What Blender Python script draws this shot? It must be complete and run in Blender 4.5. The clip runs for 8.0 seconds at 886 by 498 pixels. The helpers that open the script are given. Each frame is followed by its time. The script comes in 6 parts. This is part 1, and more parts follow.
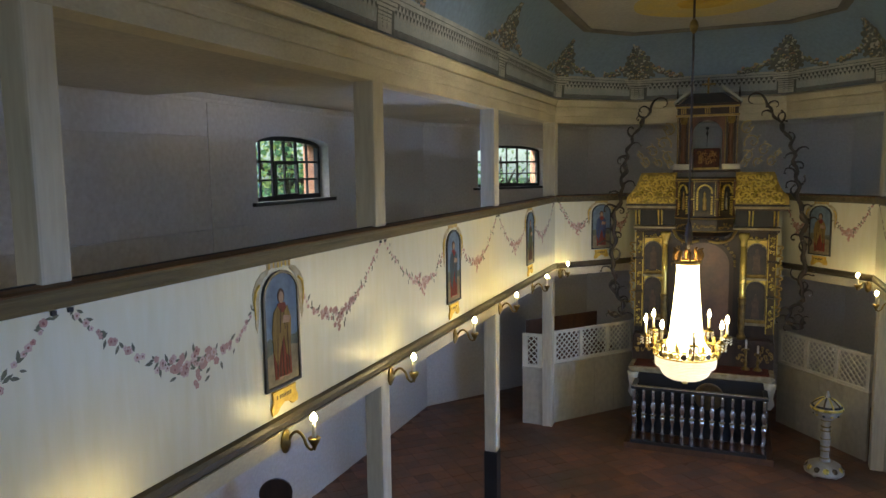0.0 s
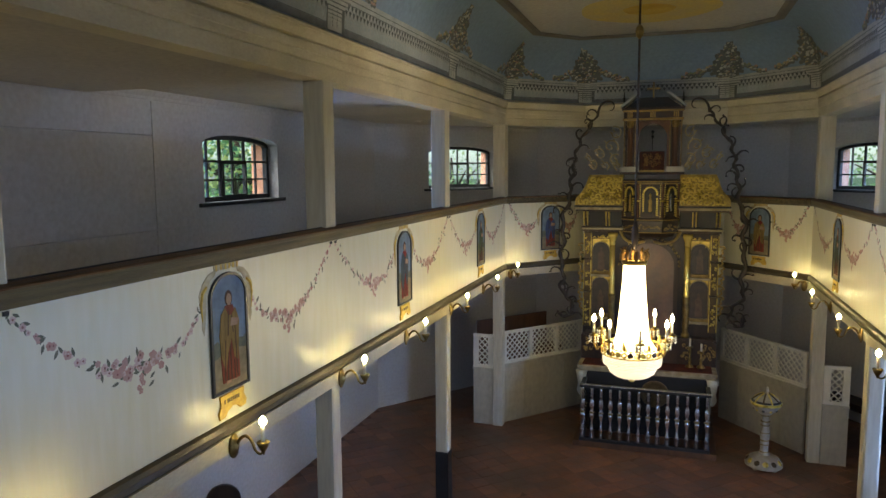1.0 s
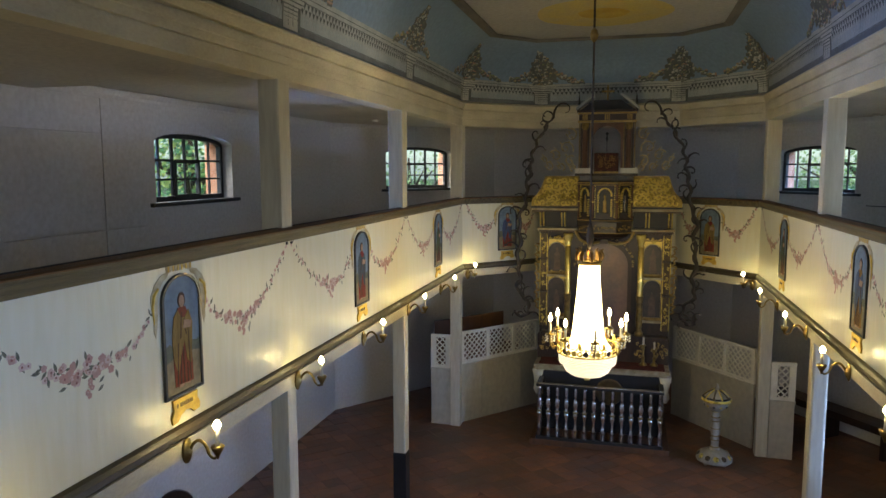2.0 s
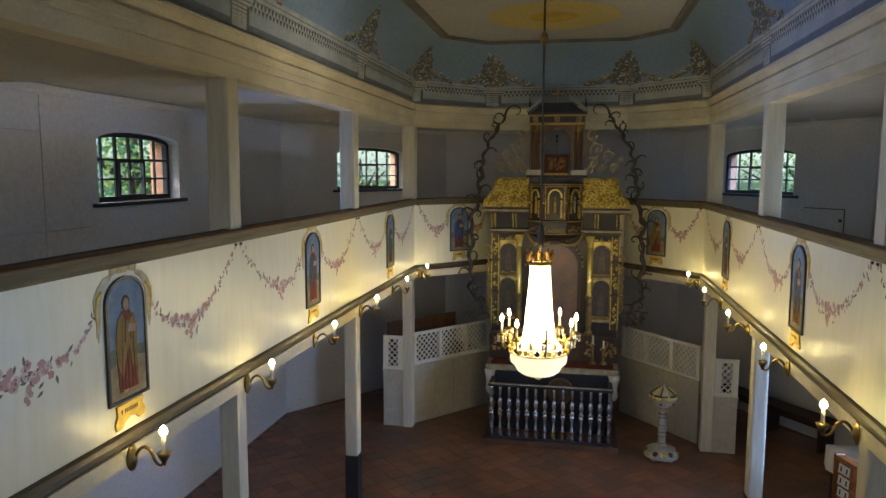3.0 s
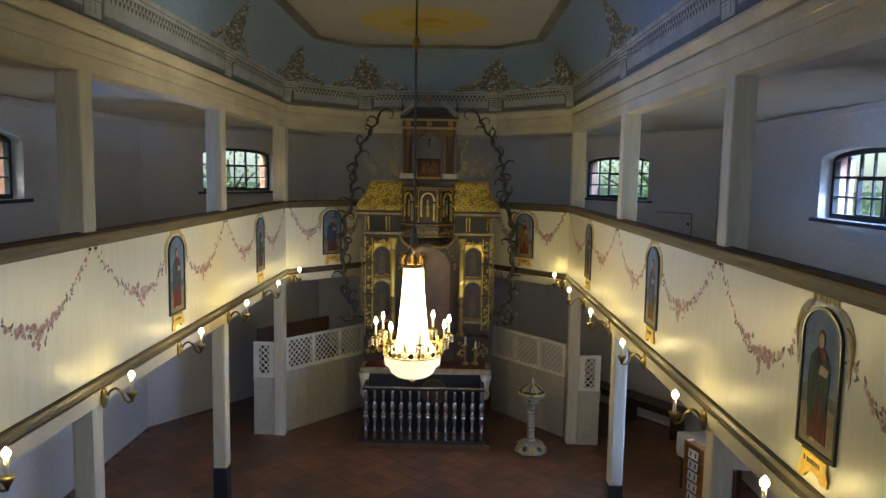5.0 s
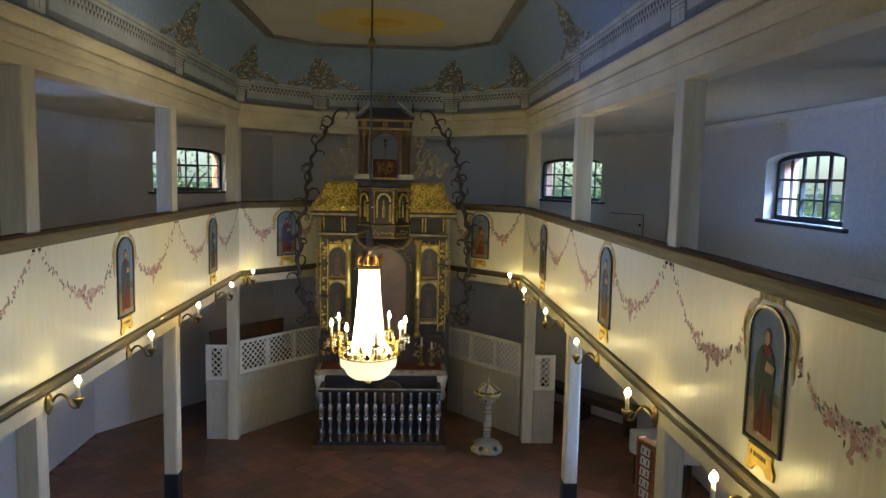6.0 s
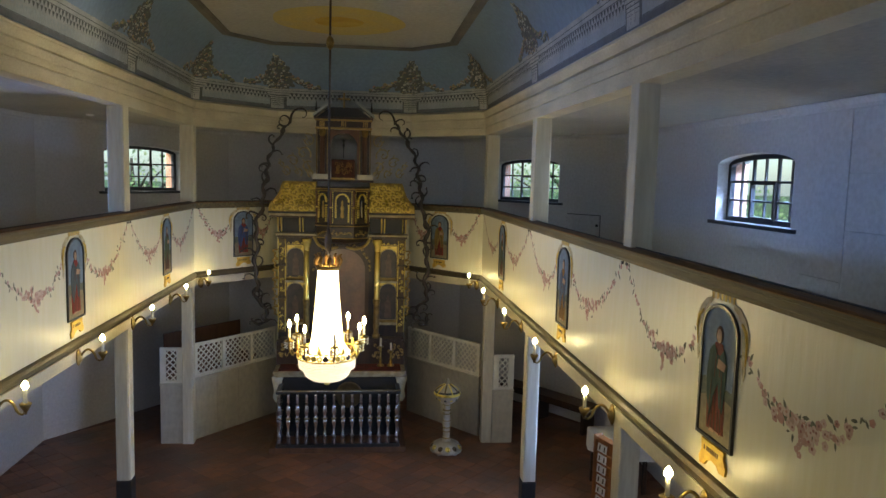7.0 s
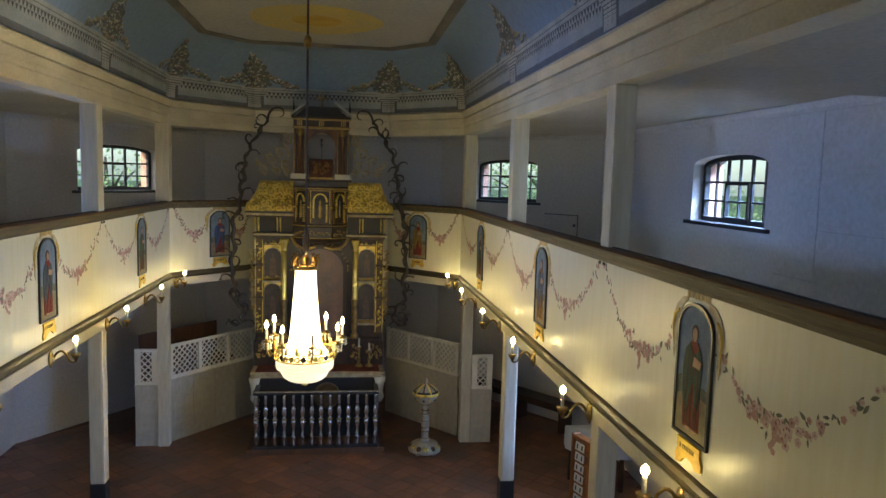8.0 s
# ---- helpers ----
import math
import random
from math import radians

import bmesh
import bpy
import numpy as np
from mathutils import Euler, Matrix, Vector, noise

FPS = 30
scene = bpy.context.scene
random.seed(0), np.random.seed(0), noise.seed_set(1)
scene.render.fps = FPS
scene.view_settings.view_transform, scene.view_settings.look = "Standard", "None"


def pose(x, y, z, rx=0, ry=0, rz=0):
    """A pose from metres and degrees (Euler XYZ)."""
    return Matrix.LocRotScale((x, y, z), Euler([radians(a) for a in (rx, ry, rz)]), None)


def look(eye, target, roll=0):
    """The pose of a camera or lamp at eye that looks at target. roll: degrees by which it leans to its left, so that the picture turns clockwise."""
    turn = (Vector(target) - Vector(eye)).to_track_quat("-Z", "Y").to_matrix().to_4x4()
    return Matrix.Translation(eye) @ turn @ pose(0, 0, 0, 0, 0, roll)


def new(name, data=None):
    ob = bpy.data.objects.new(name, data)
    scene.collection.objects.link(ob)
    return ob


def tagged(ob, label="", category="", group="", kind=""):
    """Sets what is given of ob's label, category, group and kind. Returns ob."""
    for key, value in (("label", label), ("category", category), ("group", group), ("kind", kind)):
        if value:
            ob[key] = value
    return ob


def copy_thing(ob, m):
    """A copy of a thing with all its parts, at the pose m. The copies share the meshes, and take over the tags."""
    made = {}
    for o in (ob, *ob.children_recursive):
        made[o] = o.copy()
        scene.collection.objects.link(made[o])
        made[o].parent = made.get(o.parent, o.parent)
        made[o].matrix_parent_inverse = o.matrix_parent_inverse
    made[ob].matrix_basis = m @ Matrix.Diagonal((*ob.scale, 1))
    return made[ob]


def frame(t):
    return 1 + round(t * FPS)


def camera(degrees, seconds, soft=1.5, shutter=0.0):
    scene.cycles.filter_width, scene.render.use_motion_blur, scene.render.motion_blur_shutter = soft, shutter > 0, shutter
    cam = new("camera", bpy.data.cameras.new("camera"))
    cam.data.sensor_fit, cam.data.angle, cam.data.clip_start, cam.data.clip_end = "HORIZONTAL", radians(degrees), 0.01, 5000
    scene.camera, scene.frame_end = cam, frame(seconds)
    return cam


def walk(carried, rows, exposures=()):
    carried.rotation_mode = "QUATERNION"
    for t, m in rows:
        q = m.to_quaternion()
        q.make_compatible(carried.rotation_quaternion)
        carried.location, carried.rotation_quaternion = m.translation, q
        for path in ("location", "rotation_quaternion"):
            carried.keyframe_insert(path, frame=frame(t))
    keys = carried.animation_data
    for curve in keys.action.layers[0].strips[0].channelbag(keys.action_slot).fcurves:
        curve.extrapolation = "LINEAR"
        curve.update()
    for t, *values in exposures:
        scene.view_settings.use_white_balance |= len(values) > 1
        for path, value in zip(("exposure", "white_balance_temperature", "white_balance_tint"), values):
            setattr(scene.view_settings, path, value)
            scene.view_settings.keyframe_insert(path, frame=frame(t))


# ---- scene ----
cam = camera(63.7, 8.0)
PATH = [
    (0.0, 0.36, 0, 4.10, 21.97, -6.46, 0.75),
    (0.5, 0.36, 0, 4.10, 19.70, -6.44, 0.53),
    (1.0, 0.36, 0, 4.10, 18.05, -6.42, 0.39),
    (1.5, 0.36, 0, 4.10, 16.37, -6.41, 0.24),
    (3.0, 0.36, 0, 4.10, 10.81, -6.31, -0.20),
    (3.5, 0.36, 0, 4.10, 8.37, -6.23, -0.38),
    (4.0, 0.36, 0, 4.10, 5.36, -6.13, -0.62),
    (4.5, 0.36, 0, 4.10, 2.78, -6.04, -0.81),
    (6.0, 0.36, 0, 4.10, -2.82, -5.83, -1.21),
    (6.5, 0.36, 0, 4.10, -4.56, -5.77, -1.36),
    (7.0, 0.36, 0, 4.10, -6.09, -5.71, -1.46),
    (7.5, 0.36, 0, 4.10, -7.34, -5.67, -1.55),
    (8.0, 0.36, 0, 4.10, -7.82, -5.67, -1.59)]
walk(cam, [(t, pose(x, y, z, 90 + p, r, w)) for t, x, y, z, w, p, r in PATH])

# ---------------------------------------------------------------- world, daylight, lamps
world = bpy.data.worlds.new("world")
scene.world = world
world.use_nodes = True
wn = world.node_tree.nodes
sky = wn.new("ShaderNodeTexSky")
sky.sky_type, sky.sun_disc = "NISHITA", False
sky.sun_elevation, sky.sun_rotation = radians(50), radians(188)
world.node_tree.links.new(sky.outputs[0], wn["Background"].inputs[0])
wn["Background"].inputs[1].default_value = 0.15
sun = new("sun", bpy.data.lights.new("sun", "SUN"))
sun.data.energy, sun.data.angle, sun.data.color = 5.0, radians(0.6), (1, 0.95, 0.86)
sun.matrix_world = look((-4, -30, 36), (0, 0, 0))
scene.view_settings.exposure = 0.60

BULB_WALL, BULB_CHANDELIER, GLOW_CRYSTAL = 74.0, 170.0, 7.0
BLUE, DEEPBLUE, PALE, WARM = (0.36, 0.55, 1.0), (0.22, 0.42, 1.0), (0.95, 0.93, 0.90), (1.0, 0.90, 0.74)


def daylight(eye, target, w, h, watts, colour, spread=170):
    """Added area lamp imitating daylight, in or above a seen or unseen opening."""
    d = bpy.data.lights.new("window_light", "AREA")
    d.shape, d.size, d.size_y, d.energy, d.color, d.spread = "RECTANGLE", w, h, watts, colour, radians(spread)
    new("window_light", d).matrix_world = look(eye, target)


# unseen windows at y 1.46, added to brighten the right gallery and left parapet
daylight((4.52, 1.46, 4.06), (2.9, 1.9, 2.6), 1.3, 0.65, 20, DEEPBLUE, 56)
daylight((4.55, 1.46, 4.12), (-2.1, 2.6, 3.0), 1.3, 0.7, 4, BLUE, 36)
# extra fill at the visible right window, aimed at beam, post and gallery floor
daylight((4.55, 7.22, 4.12), (-2.1, 6.2, 5.3), 1.3, 0.7, 2.0, WARM, 24)
daylight((4.55, 6.9, 4.10), (2.2, 7.5, 4.1), 0.7, 0.6, 1.6, (0.62, 0.78, 1.0), 40)
daylight((5.15, 7.22, 4.95), (4.0, 7.22, 3.1), 1.4, 0.5, 350, BLUE, 90)
# these two rear openings are unseen, added to brighten under the galleries
daylight((3.3, -3.12, 1.57), (2.5, 7.6, 1.2), 1.3, 0.7, 3, BLUE, 60)
daylight((-3.3, -3.12, 1.57), (-3.3, 6, 1.2), 1.3, 0.7, 8, BLUE, 90)
daylight((-5.15, 7.22, 4.98), (-4.0, 7.22, 3.1), 1.4, 0.5, 40, PALE, 90)
daylight((-3.83, 12.86, 4.95), (-2.85, 12.16, 3.1), 1.4, 0.5, 110, PALE, 90)
daylight((3.97, 12.72, 4.95), (2.99, 12.02, 3.1), 1.4, 0.5, 230, BLUE, 90)
daylight((-4.55, 7.22, 4.12), (4.4, 6.2, 4.0), 1.3, 0.7, 14, (0.18, 0.38, 1.0), 60)
# unseen added openings: upper left at y 1.46, then the lower rows
daylight((-4.52, 1.46, 4.06), (-3.0, 2.6, 2.6), 1.3, 0.65, 5.5, WARM, 76)
daylight((4.55, 1.46, 1.57), (0, 1.6, 0.8), 1.3, 0.7, 8, BLUE, 120)
daylight((4.55, 7.22, 1.57), (0, 7.3, 1.1), 1.3, 0.7, 52, (0.30, 0.50, 1.0), 108)
daylight((-4.55, 7.22, 1.57), (0, 7.2, 0.8), 1.3, 0.7, 4, BLUE)
# unseen high rear opening, added to brighten the ceiling cove
daylight((0.0, -3.12, 4.9), (-0.7, 8, 5.5), 1.3, 0.7, 5, (0.62, 0.78, 1.0), 70)


# ---------------------------------------------------------------- materials
def mat(name, col, col2=None, rough=0.6, metal=0.0, scale=3.0, fine=60.0, stretch=(1, 1, 1), bump=0.15, wear=0.5, emit=0.0, coat=0.0):
    """Two-scale procedural surface: stains between col and col2, fine grain in value and relief."""
    m = bpy.data.materials.new(name)
    m.use_nodes = True
    nt = m.node_tree
    n, l = nt.nodes, nt.links
    b = n["Principled BSDF"]
    col2 = col2 or tuple(c * 0.72 for c in col)
    tc = n.new("ShaderNodeTexCoord")
    mp = n.new("ShaderNodeMapping")
    mp.inputs["Scale"].default_value = stretch
    l.new(tc.outputs["Object"], mp.inputs[0])
    a = n.new("ShaderNodeTexNoise")
    a.inputs["Scale"].default_value, a.inputs["Detail"].default_value = scale, 6
    l.new(mp.outputs[0], a.inputs["Vector"])
    f = n.new("ShaderNodeTexNoise")
    f.inputs["Scale"].default_value, f.inputs["Detail"].default_value = fine, 3
    l.new(mp.outputs[0], f.inputs["Vector"])
    r = n.new("ShaderNodeValToRGB")
    r.color_ramp.elements[0].position, r.color_ramp.elements[1].position = 0.5 - 0.25 * wear, 0.5 + 0.3 * wear
    r.color_ramp.elements[0].color, r.color_ramp.elements[1].color = (*col2, 1), (*col, 1)
    l.new(a.outputs[0], r.inputs[0])
    g = n.new("ShaderNodeMixRGB")
    g.blend_type = "OVERLAY"
    g.inputs[0].default_value = 0.25
    l.new(r.outputs[0], g.inputs[1])
    l.new(f.outputs[0], g.inputs[2])
    l.new(g.outputs[0], b.inputs["Base Color"])
    rr = n.new("ShaderNodeMapRange")
    rr.inputs["To Min"].default_value, rr.inputs["To Max"].default_value = max(rough - 0.12, 0.03), min(rough + 0.15, 1)
    l.new(a.outputs[0], rr.inputs[0])
    l.new(rr.outputs[0], b.inputs["Roughness"])
    b.inputs["Metallic"].default_value = metal
    b.inputs["Coat Weight"].default_value = coat
    bp = n.new("ShaderNodeBump")
    bp.inputs["Strength"].default_value, bp.inputs["Distance"].default_value = bump, 0.01
    l.new(f.outputs[0], bp.inputs["Height"])
    l.new(bp.outputs[0], b.inputs["Normal"])
    if emit:
        b.inputs["Emission Color"].default_value = (*col, 1)
        b.inputs["Emission Strength"].default_value = emit
    return m


PANEL = mat("parapet_paint", (0.79, 0.745, 0.56), (0.755, 0.71, 0.52), rough=0.36, scale=1.1, fine=7, stretch=(2.6, 2.6, 0.4), bump=0.26, wear=1.0)
CREAM = mat("cream_paint", (0.67, 0.60, 0.44), (0.55, 0.49, 0.35), rough=0.5, scale=2.0, fine=35, stretch=(1, 1, 2), bump=0.15)
POST = mat("post_paint", (0.66, 0.605, 0.475), (0.56, 0.505, 0.38), rough=0.5, scale=2.0, fine=12, stretch=(3, 3, 0.4), bump=0.10)
PLASTER = mat("wall_plaster", (0.60, 0.57, 0.54), (0.52, 0.49, 0.46), rough=0.85, scale=0.8, fine=25, bump=0.03, wear=0.9)
GALCEIL = mat("gallery_ceiling_paint", (0.55, 0.50, 0.42), (0.46, 0.42, 0.35), rough=0.8, scale=0.7, fine=25, bump=0.15)
RAIL = mat("rail_wood", (0.105, 0.08, 0.04), (0.045, 0.036, 0.02), rough=0.42, scale=2, fine=30, stretch=(1, 1, 8), bump=0.25, wear=0.9)
RAILFACE = mat("weathered_rail_wood", (0.20, 0.155, 0.075), (0.05, 0.04, 0.02), rough=0.5, scale=1.6, fine=14, stretch=(22, 1, 22), bump=0.45, wear=1.1)
RAILCAP = mat("red_brown_rail_cap", (0.25, 0.125, 0.05), (0.06, 0.034, 0.018), rough=0.5, scale=1.6, fine=14, stretch=(22, 1, 22), bump=0.35, wear=1.1)
RAILCAP.node_tree.nodes["Principled BSDF"].inputs["Specular IOR Level"].default_value = 0.22
PULPITWOOD = mat("ebonised_wood", (0.036, 0.018, 0.011), (0.014, 0.009, 0.007), rough=0.4, scale=4, stretch=(4, 4, 0.6))
BLACKP = mat("black_paint", (0.022, 0.022, 0.024), (0.012, 0.012, 0.013), rough=0.5)
DARKWOOD = mat("dark_wood", (0.060, 0.031, 0.017), (0.026, 0.014, 0.009), rough=0.45, scale=3, fine=30, stretch=(4, 4, 0.6), wear=0.9)
BROWN = mat("brown_wood", (0.16, 0.075, 0.035), (0.08, 0.037, 0.02), rough=0.45, scale=3, fine=30, stretch=(4, 4, 0.6), wear=0.9)
ORANGEWOOD = mat("orange_wood", (0.34, 0.12, 0.025), (0.20, 0.065, 0.015), rough=0.4, scale=3, fine=30, stretch=(4, 4, 0.6))
SKYBLUE = mat("blue_cove_paint", (0.225, 0.32, 0.47), (0.18, 0.265, 0.40), rough=0.5, scale=0.9, fine=20, bump=0.08, wear=1.0)
CLOUD = mat("cloud_ceiling_paint", (0.44, 0.43, 0.42), (0.32, 0.335, 0.37), rough=0.8, scale=0.9, fine=20, bump=0.08, wear=1.0)
GREYSTONE = mat("painted_stone_grey", (0.44, 0.46, 0.46), (0.32, 0.345, 0.355), rough=0.7, scale=4, fine=50)
GREYDARK = mat("painted_shade_grey", (0.10, 0.11, 0.115), (0.075, 0.08, 0.085), rough=0.7, scale=4, fine=50)
BASEGREY = mat("painted_foot_grey", (0.20, 0.215, 0.225), (0.13, 0.14, 0.15), rough=0.7, scale=9, fine=50, wear=1.0)
BANDBLUE = mat("painted_band_blue", (0.42, 0.46, 0.49), (0.33, 0.375, 0.41), rough=0.7, scale=2, fine=40)
GOLD = mat("gilding", (0.90, 0.70, 0.17), (0.62, 0.46, 0.09), rough=0.28, metal=0.35, scale=9, fine=60, bump=0.35, wear=0.9)
COLUMNGOLD = mat("burnished_gilding", (0.95, 0.73, 0.20), (0.80, 0.58, 0.13), rough=0.22, metal=0.6, scale=9, fine=30, bump=0.04, wear=0.9)
DULLGOLD = mat("aged_gilding", (0.40, 0.27, 0.075), (0.10, 0.065, 0.025), rough=0.38, metal=0.5, scale=14, fine=60, bump=0.4, wear=1.0)
PILASTER = mat("dark_gilt_ground", (0.13, 0.085, 0.032), (0.05, 0.032, 0.015), rough=0.45, metal=0.2, scale=14, wear=1.0)
GOLDPAINT = mat("gold_paint", (0.50, 0.35, 0.10), (0.28, 0.18, 0.05), rough=0.42, metal=0.2, scale=9, fine=60, bump=0.3, wear=0.9)
CROWNGILT = mat("dull_amber_gilding", (0.34, 0.19, 0.045), (0.17, 0.09, 0.022), rough=0.4, metal=0.5, scale=12, wear=0.9)
BRASS = mat("brass", (0.42, 0.30, 0.11), (0.20, 0.14, 0.05), rough=0.33, metal=1.0, scale=12)
SILVER = mat("silvered_wood", (0.68, 0.65, 0.61), (0.38, 0.37, 0.35), rough=0.15, metal=0.95, scale=10)
IRON = mat("dark_iron", (0.060, 0.040, 0.026), (0.03, 0.021, 0.015), rough=0.65, metal=0.0, scale=10)
VINE = mat("vine_wood", (0.060, 0.042, 0.032), (0.022, 0.017, 0.014), rough=0.45, scale=8, fine=50)
LATTICE = mat("lattice_paint", (0.82, 0.78, 0.68), (0.70, 0.66, 0.56), rough=0.5, scale=4)
WHITE = mat("white_paint", (0.66, 0.63, 0.54), (0.52, 0.49, 0.41), rough=0.5, scale=4)
PEWPAINT = mat("pew_paint", (0.53, 0.49, 0.40), (0.45, 0.41, 0.325), rough=0.5, scale=1.6, fine=14, stretch=(1, 1, 0.7), bump=0.05, wear=1.0)
FONTWHITE = mat("font_paint", (0.47, 0.43, 0.36), (0.30, 0.26, 0.20), rough=0.35, scale=9, wear=0.8)
MIDGREY = mat("painted_mid_grey", (0.15, 0.16, 0.16), (0.10, 0.11, 0.11), rough=0.7, scale=8)
LINEN = mat("white_linen", (0.75, 0.74, 0.72), (0.66, 0.65, 0.64), rough=0.9, scale=5, fine=150)
REDCLOTH = mat("red_cloth", (0.15, 0.032, 0.022), (0.085, 0.018, 0.014), rough=0.85, scale=6, fine=120)
BLACKCLOTH = mat("black_cloth", (0.020, 0.020, 0.024), (0.012, 0.012, 0.015), rough=0.8, scale=5, fine=120)
TERRA = mat("terracotta_bed", (0.19, 0.095, 0.06), (0.11, 0.06, 0.042), rough=0.6, scale=2.2, fine=25, bump=0.3, wear=1.0)
WAX = mat("candle_tube", (0.80, 0.74, 0.60), rough=0.5)
YELLOW = mat("yellow_paint", (0.80, 0.56, 0.09), (0.60, 0.36, 0.05), rough=0.6, scale=12)
OCHRE = mat("ochre_paint", (0.62, 0.54, 0.34), (0.44, 0.34, 0.16), rough=0.6, scale=14)
INK = mat("dark_lettering", (0.10, 0.055, 0.02), rough=0.6)
PINK = mat("painted_pink_petals", (0.52, 0.24, 0.185), (0.48, 0.31, 0.25), rough=0.6, scale=20, wear=0.6)
PALEPINK = mat("painted_pale_petals", (0.67, 0.53, 0.45), (0.58, 0.39, 0.32), rough=0.6, scale=20, wear=0.6)
DARKROSE = mat("painted_rose_hearts", (0.32, 0.10, 0.09), (0.26, 0.12, 0.10), rough=0.6)
LEAF = mat("painted_green_leaves", (0.105, 0.105, 0.065), (0.18, 0.175, 0.11), rough=0.6, scale=20)
SUNPAINT = mat("painted_sun_yellow", (0.54, 0.42, 0.10), (0.42, 0.37, 0.19), rough=0.8, scale=4, fine=30, wear=1.0)
SUNCORE = mat("painted_sun_ochre", (0.42, 0.28, 0.04), (0.50, 0.36, 0.06), rough=0.8, scale=3, fine=30)
FLAME = mat("lit_bulb_glass", (1.0, 0.81, 0.35), (1.0, 0.81, 0.35), rough=0.3, emit=BULB_WALL)
FLAMEC = mat("lit_candle_glass", (1.0, 0.83, 0.38), (1.0, 0.83, 0.38), rough=0.3, emit=BULB_CHANDELIER)
# bowl crystal emits by itself, in place of bulb light shining through it
BOWLGLASS = mat("self_lit_bowl_crystal", (0.64, 0.56, 0.40), (0.58, 0.50, 0.34), rough=0.15, scale=14, fine=80, emit=0.85)
PALEGILT = mat("pale_gilt_moulding", (0.46, 0.40, 0.27), (0.30, 0.24, 0.13), rough=0.45, metal=0.3, scale=9)
ROOFGROUND = mat("dark_gold_ground", (0.50, 0.36, 0.075), (0.26, 0.18, 0.04), rough=0.45, metal=0.2, scale=9)
# bead crystal emits too; its glow imitates the light from within
CRYSTAL = mat("self_lit_crystal", (1.0, 0.84, 0.46), (1.0, 0.80, 0.42), rough=0.12, scale=14, fine=80, emit=GLOW_CRYSTAL)
DROPS = mat("clear_crystal", (0.85, 0.83, 0.78), (0.7, 0.68, 0.62), rough=0.08, coat=0.6)
FOLIAGE = mat("bush_leaf", (0.10, 0.17, 0.035), (0.045, 0.09, 0.02), rough=0.6, scale=6, wear=1.0)
FOLIAGE2 = mat("yellowing_leaf", (0.26, 0.24, 0.04), (0.12, 0.16, 0.03), rough=0.6, scale=6, wear=1.0)
BRICK = mat("outer_brick", (0.45, 0.20, 0.11), (0.32, 0.13, 0.07), rough=0.9, scale=8)
GRASS = mat("lawn", (0.07, 0.11, 0.03), (0.04, 0.07, 0.02), rough=0.9, scale=4)


def tile_mat():
    """Fired floor tiles, each of its own tone."""
    m = mat("floor_tile_clay", (0.33, 0.135, 0.058), (0.17, 0.082, 0.048), rough=0.38, scale=5, fine=40, bump=0.35, wear=1.0)
    n, l = m.node_tree.nodes, m.node_tree.links
    info, hsv = n.new("ShaderNodeObjectInfo"), n.new("ShaderNodeHueSaturation")
    geo, add, rng_ = n.new("ShaderNodeNewGeometry"), n.new("ShaderNodeMath"), n.new("ShaderNodeMapRange")
    fr = n.new("ShaderNodeMath")
    fr.operation = "FRACT"
    l.new(info.outputs["Random"], add.inputs[0])
    l.new(geo.outputs["Random Per Island"], add.inputs[1])
    l.new(add.outputs[0], fr.inputs[0])
    l.new(fr.outputs[0], rng_.inputs[0])
    rng_.inputs["To Min"].default_value, rng_.inputs["To Max"].default_value = 0.72, 1.26
    b = n["Principled BSDF"]
    src = b.inputs["Base Color"].links[0].from_socket
    l.new(src, hsv.inputs["Color"])
    l.new(rng_.outputs[0], hsv.inputs["Value"])
    worn, mask, mixer = n.new("ShaderNodeTexNoise"), n.new("ShaderNodeValToRGB"), n.new("ShaderNodeMixRGB")
    worn.inputs["Scale"].default_value, worn.inputs["Detail"].default_value = 1.1, 5
    l.new(geo.outputs["Position"], worn.inputs["Vector"])
    mask.color_ramp.elements[0].position, mask.color_ramp.elements[1].position = 0.42, 0.62
    mask.color_ramp.elements[1].color = (0.8, 0.8, 0.8, 1)
    l.new(worn.outputs[0], mask.inputs[0])
    l.new(mask.outputs[0], mixer.inputs[0])
    l.new(hsv.outputs[0], mixer.inputs[1])
    mixer.inputs[2].default_value = (0.115, 0.075, 0.055, 1)
    l.new(mixer.outputs[0], b.inputs["Base Color"])
    return m


TILE = tile_mat()


def glass_mat():
    m = bpy.data.materials.new("window_glass")
    m.use_nodes = True
    n, l = m.node_tree.nodes, m.node_tree.links
    t, g, mx = n.new("ShaderNodeBsdfTransparent"), n.new("ShaderNodeBsdfGlossy"), n.new("ShaderNodeMixShader")
    t.inputs[0].default_value = (0.86, 0.95, 1.0, 1)
    g.inputs["Roughness"].default_value = 0.05
    mx.inputs[0].default_value = 0.06
    l.new(t.outputs[0], mx.inputs[1])
    l.new(g.outputs[0], mx.inputs[2])
    l.new(mx.outputs[0], n["Material Output"].inputs[0])
    return m


GLASS = glass_mat()


# ---------------------------------------------------------------- mesh helpers
def link_mesh(name, bm, material, smooth=False):
    me = bpy.data.meshes.new(name)
    bmesh.ops.recalc_face_normals(bm, faces=bm.faces)
    bm.to_mesh(me)
    bm.free()
    me.materials.append(material)
    if smooth:
        for p in me.polygons:
            p.use_smooth = True
    return new(name, me)


def part(name, bm, material, parent=None, label="", smooth=False):
    ob = link_mesh(name, bm, material, smooth)
    ob.parent = parent
    if label:
        ob["label"] = label
    return ob


def thing(name, m, label, category, group="", kind=""):
    ob = new(name)
    ob.empty_display_size = 0.1
    ob.matrix_basis = m
    return tagged(ob, label, category, group, kind)


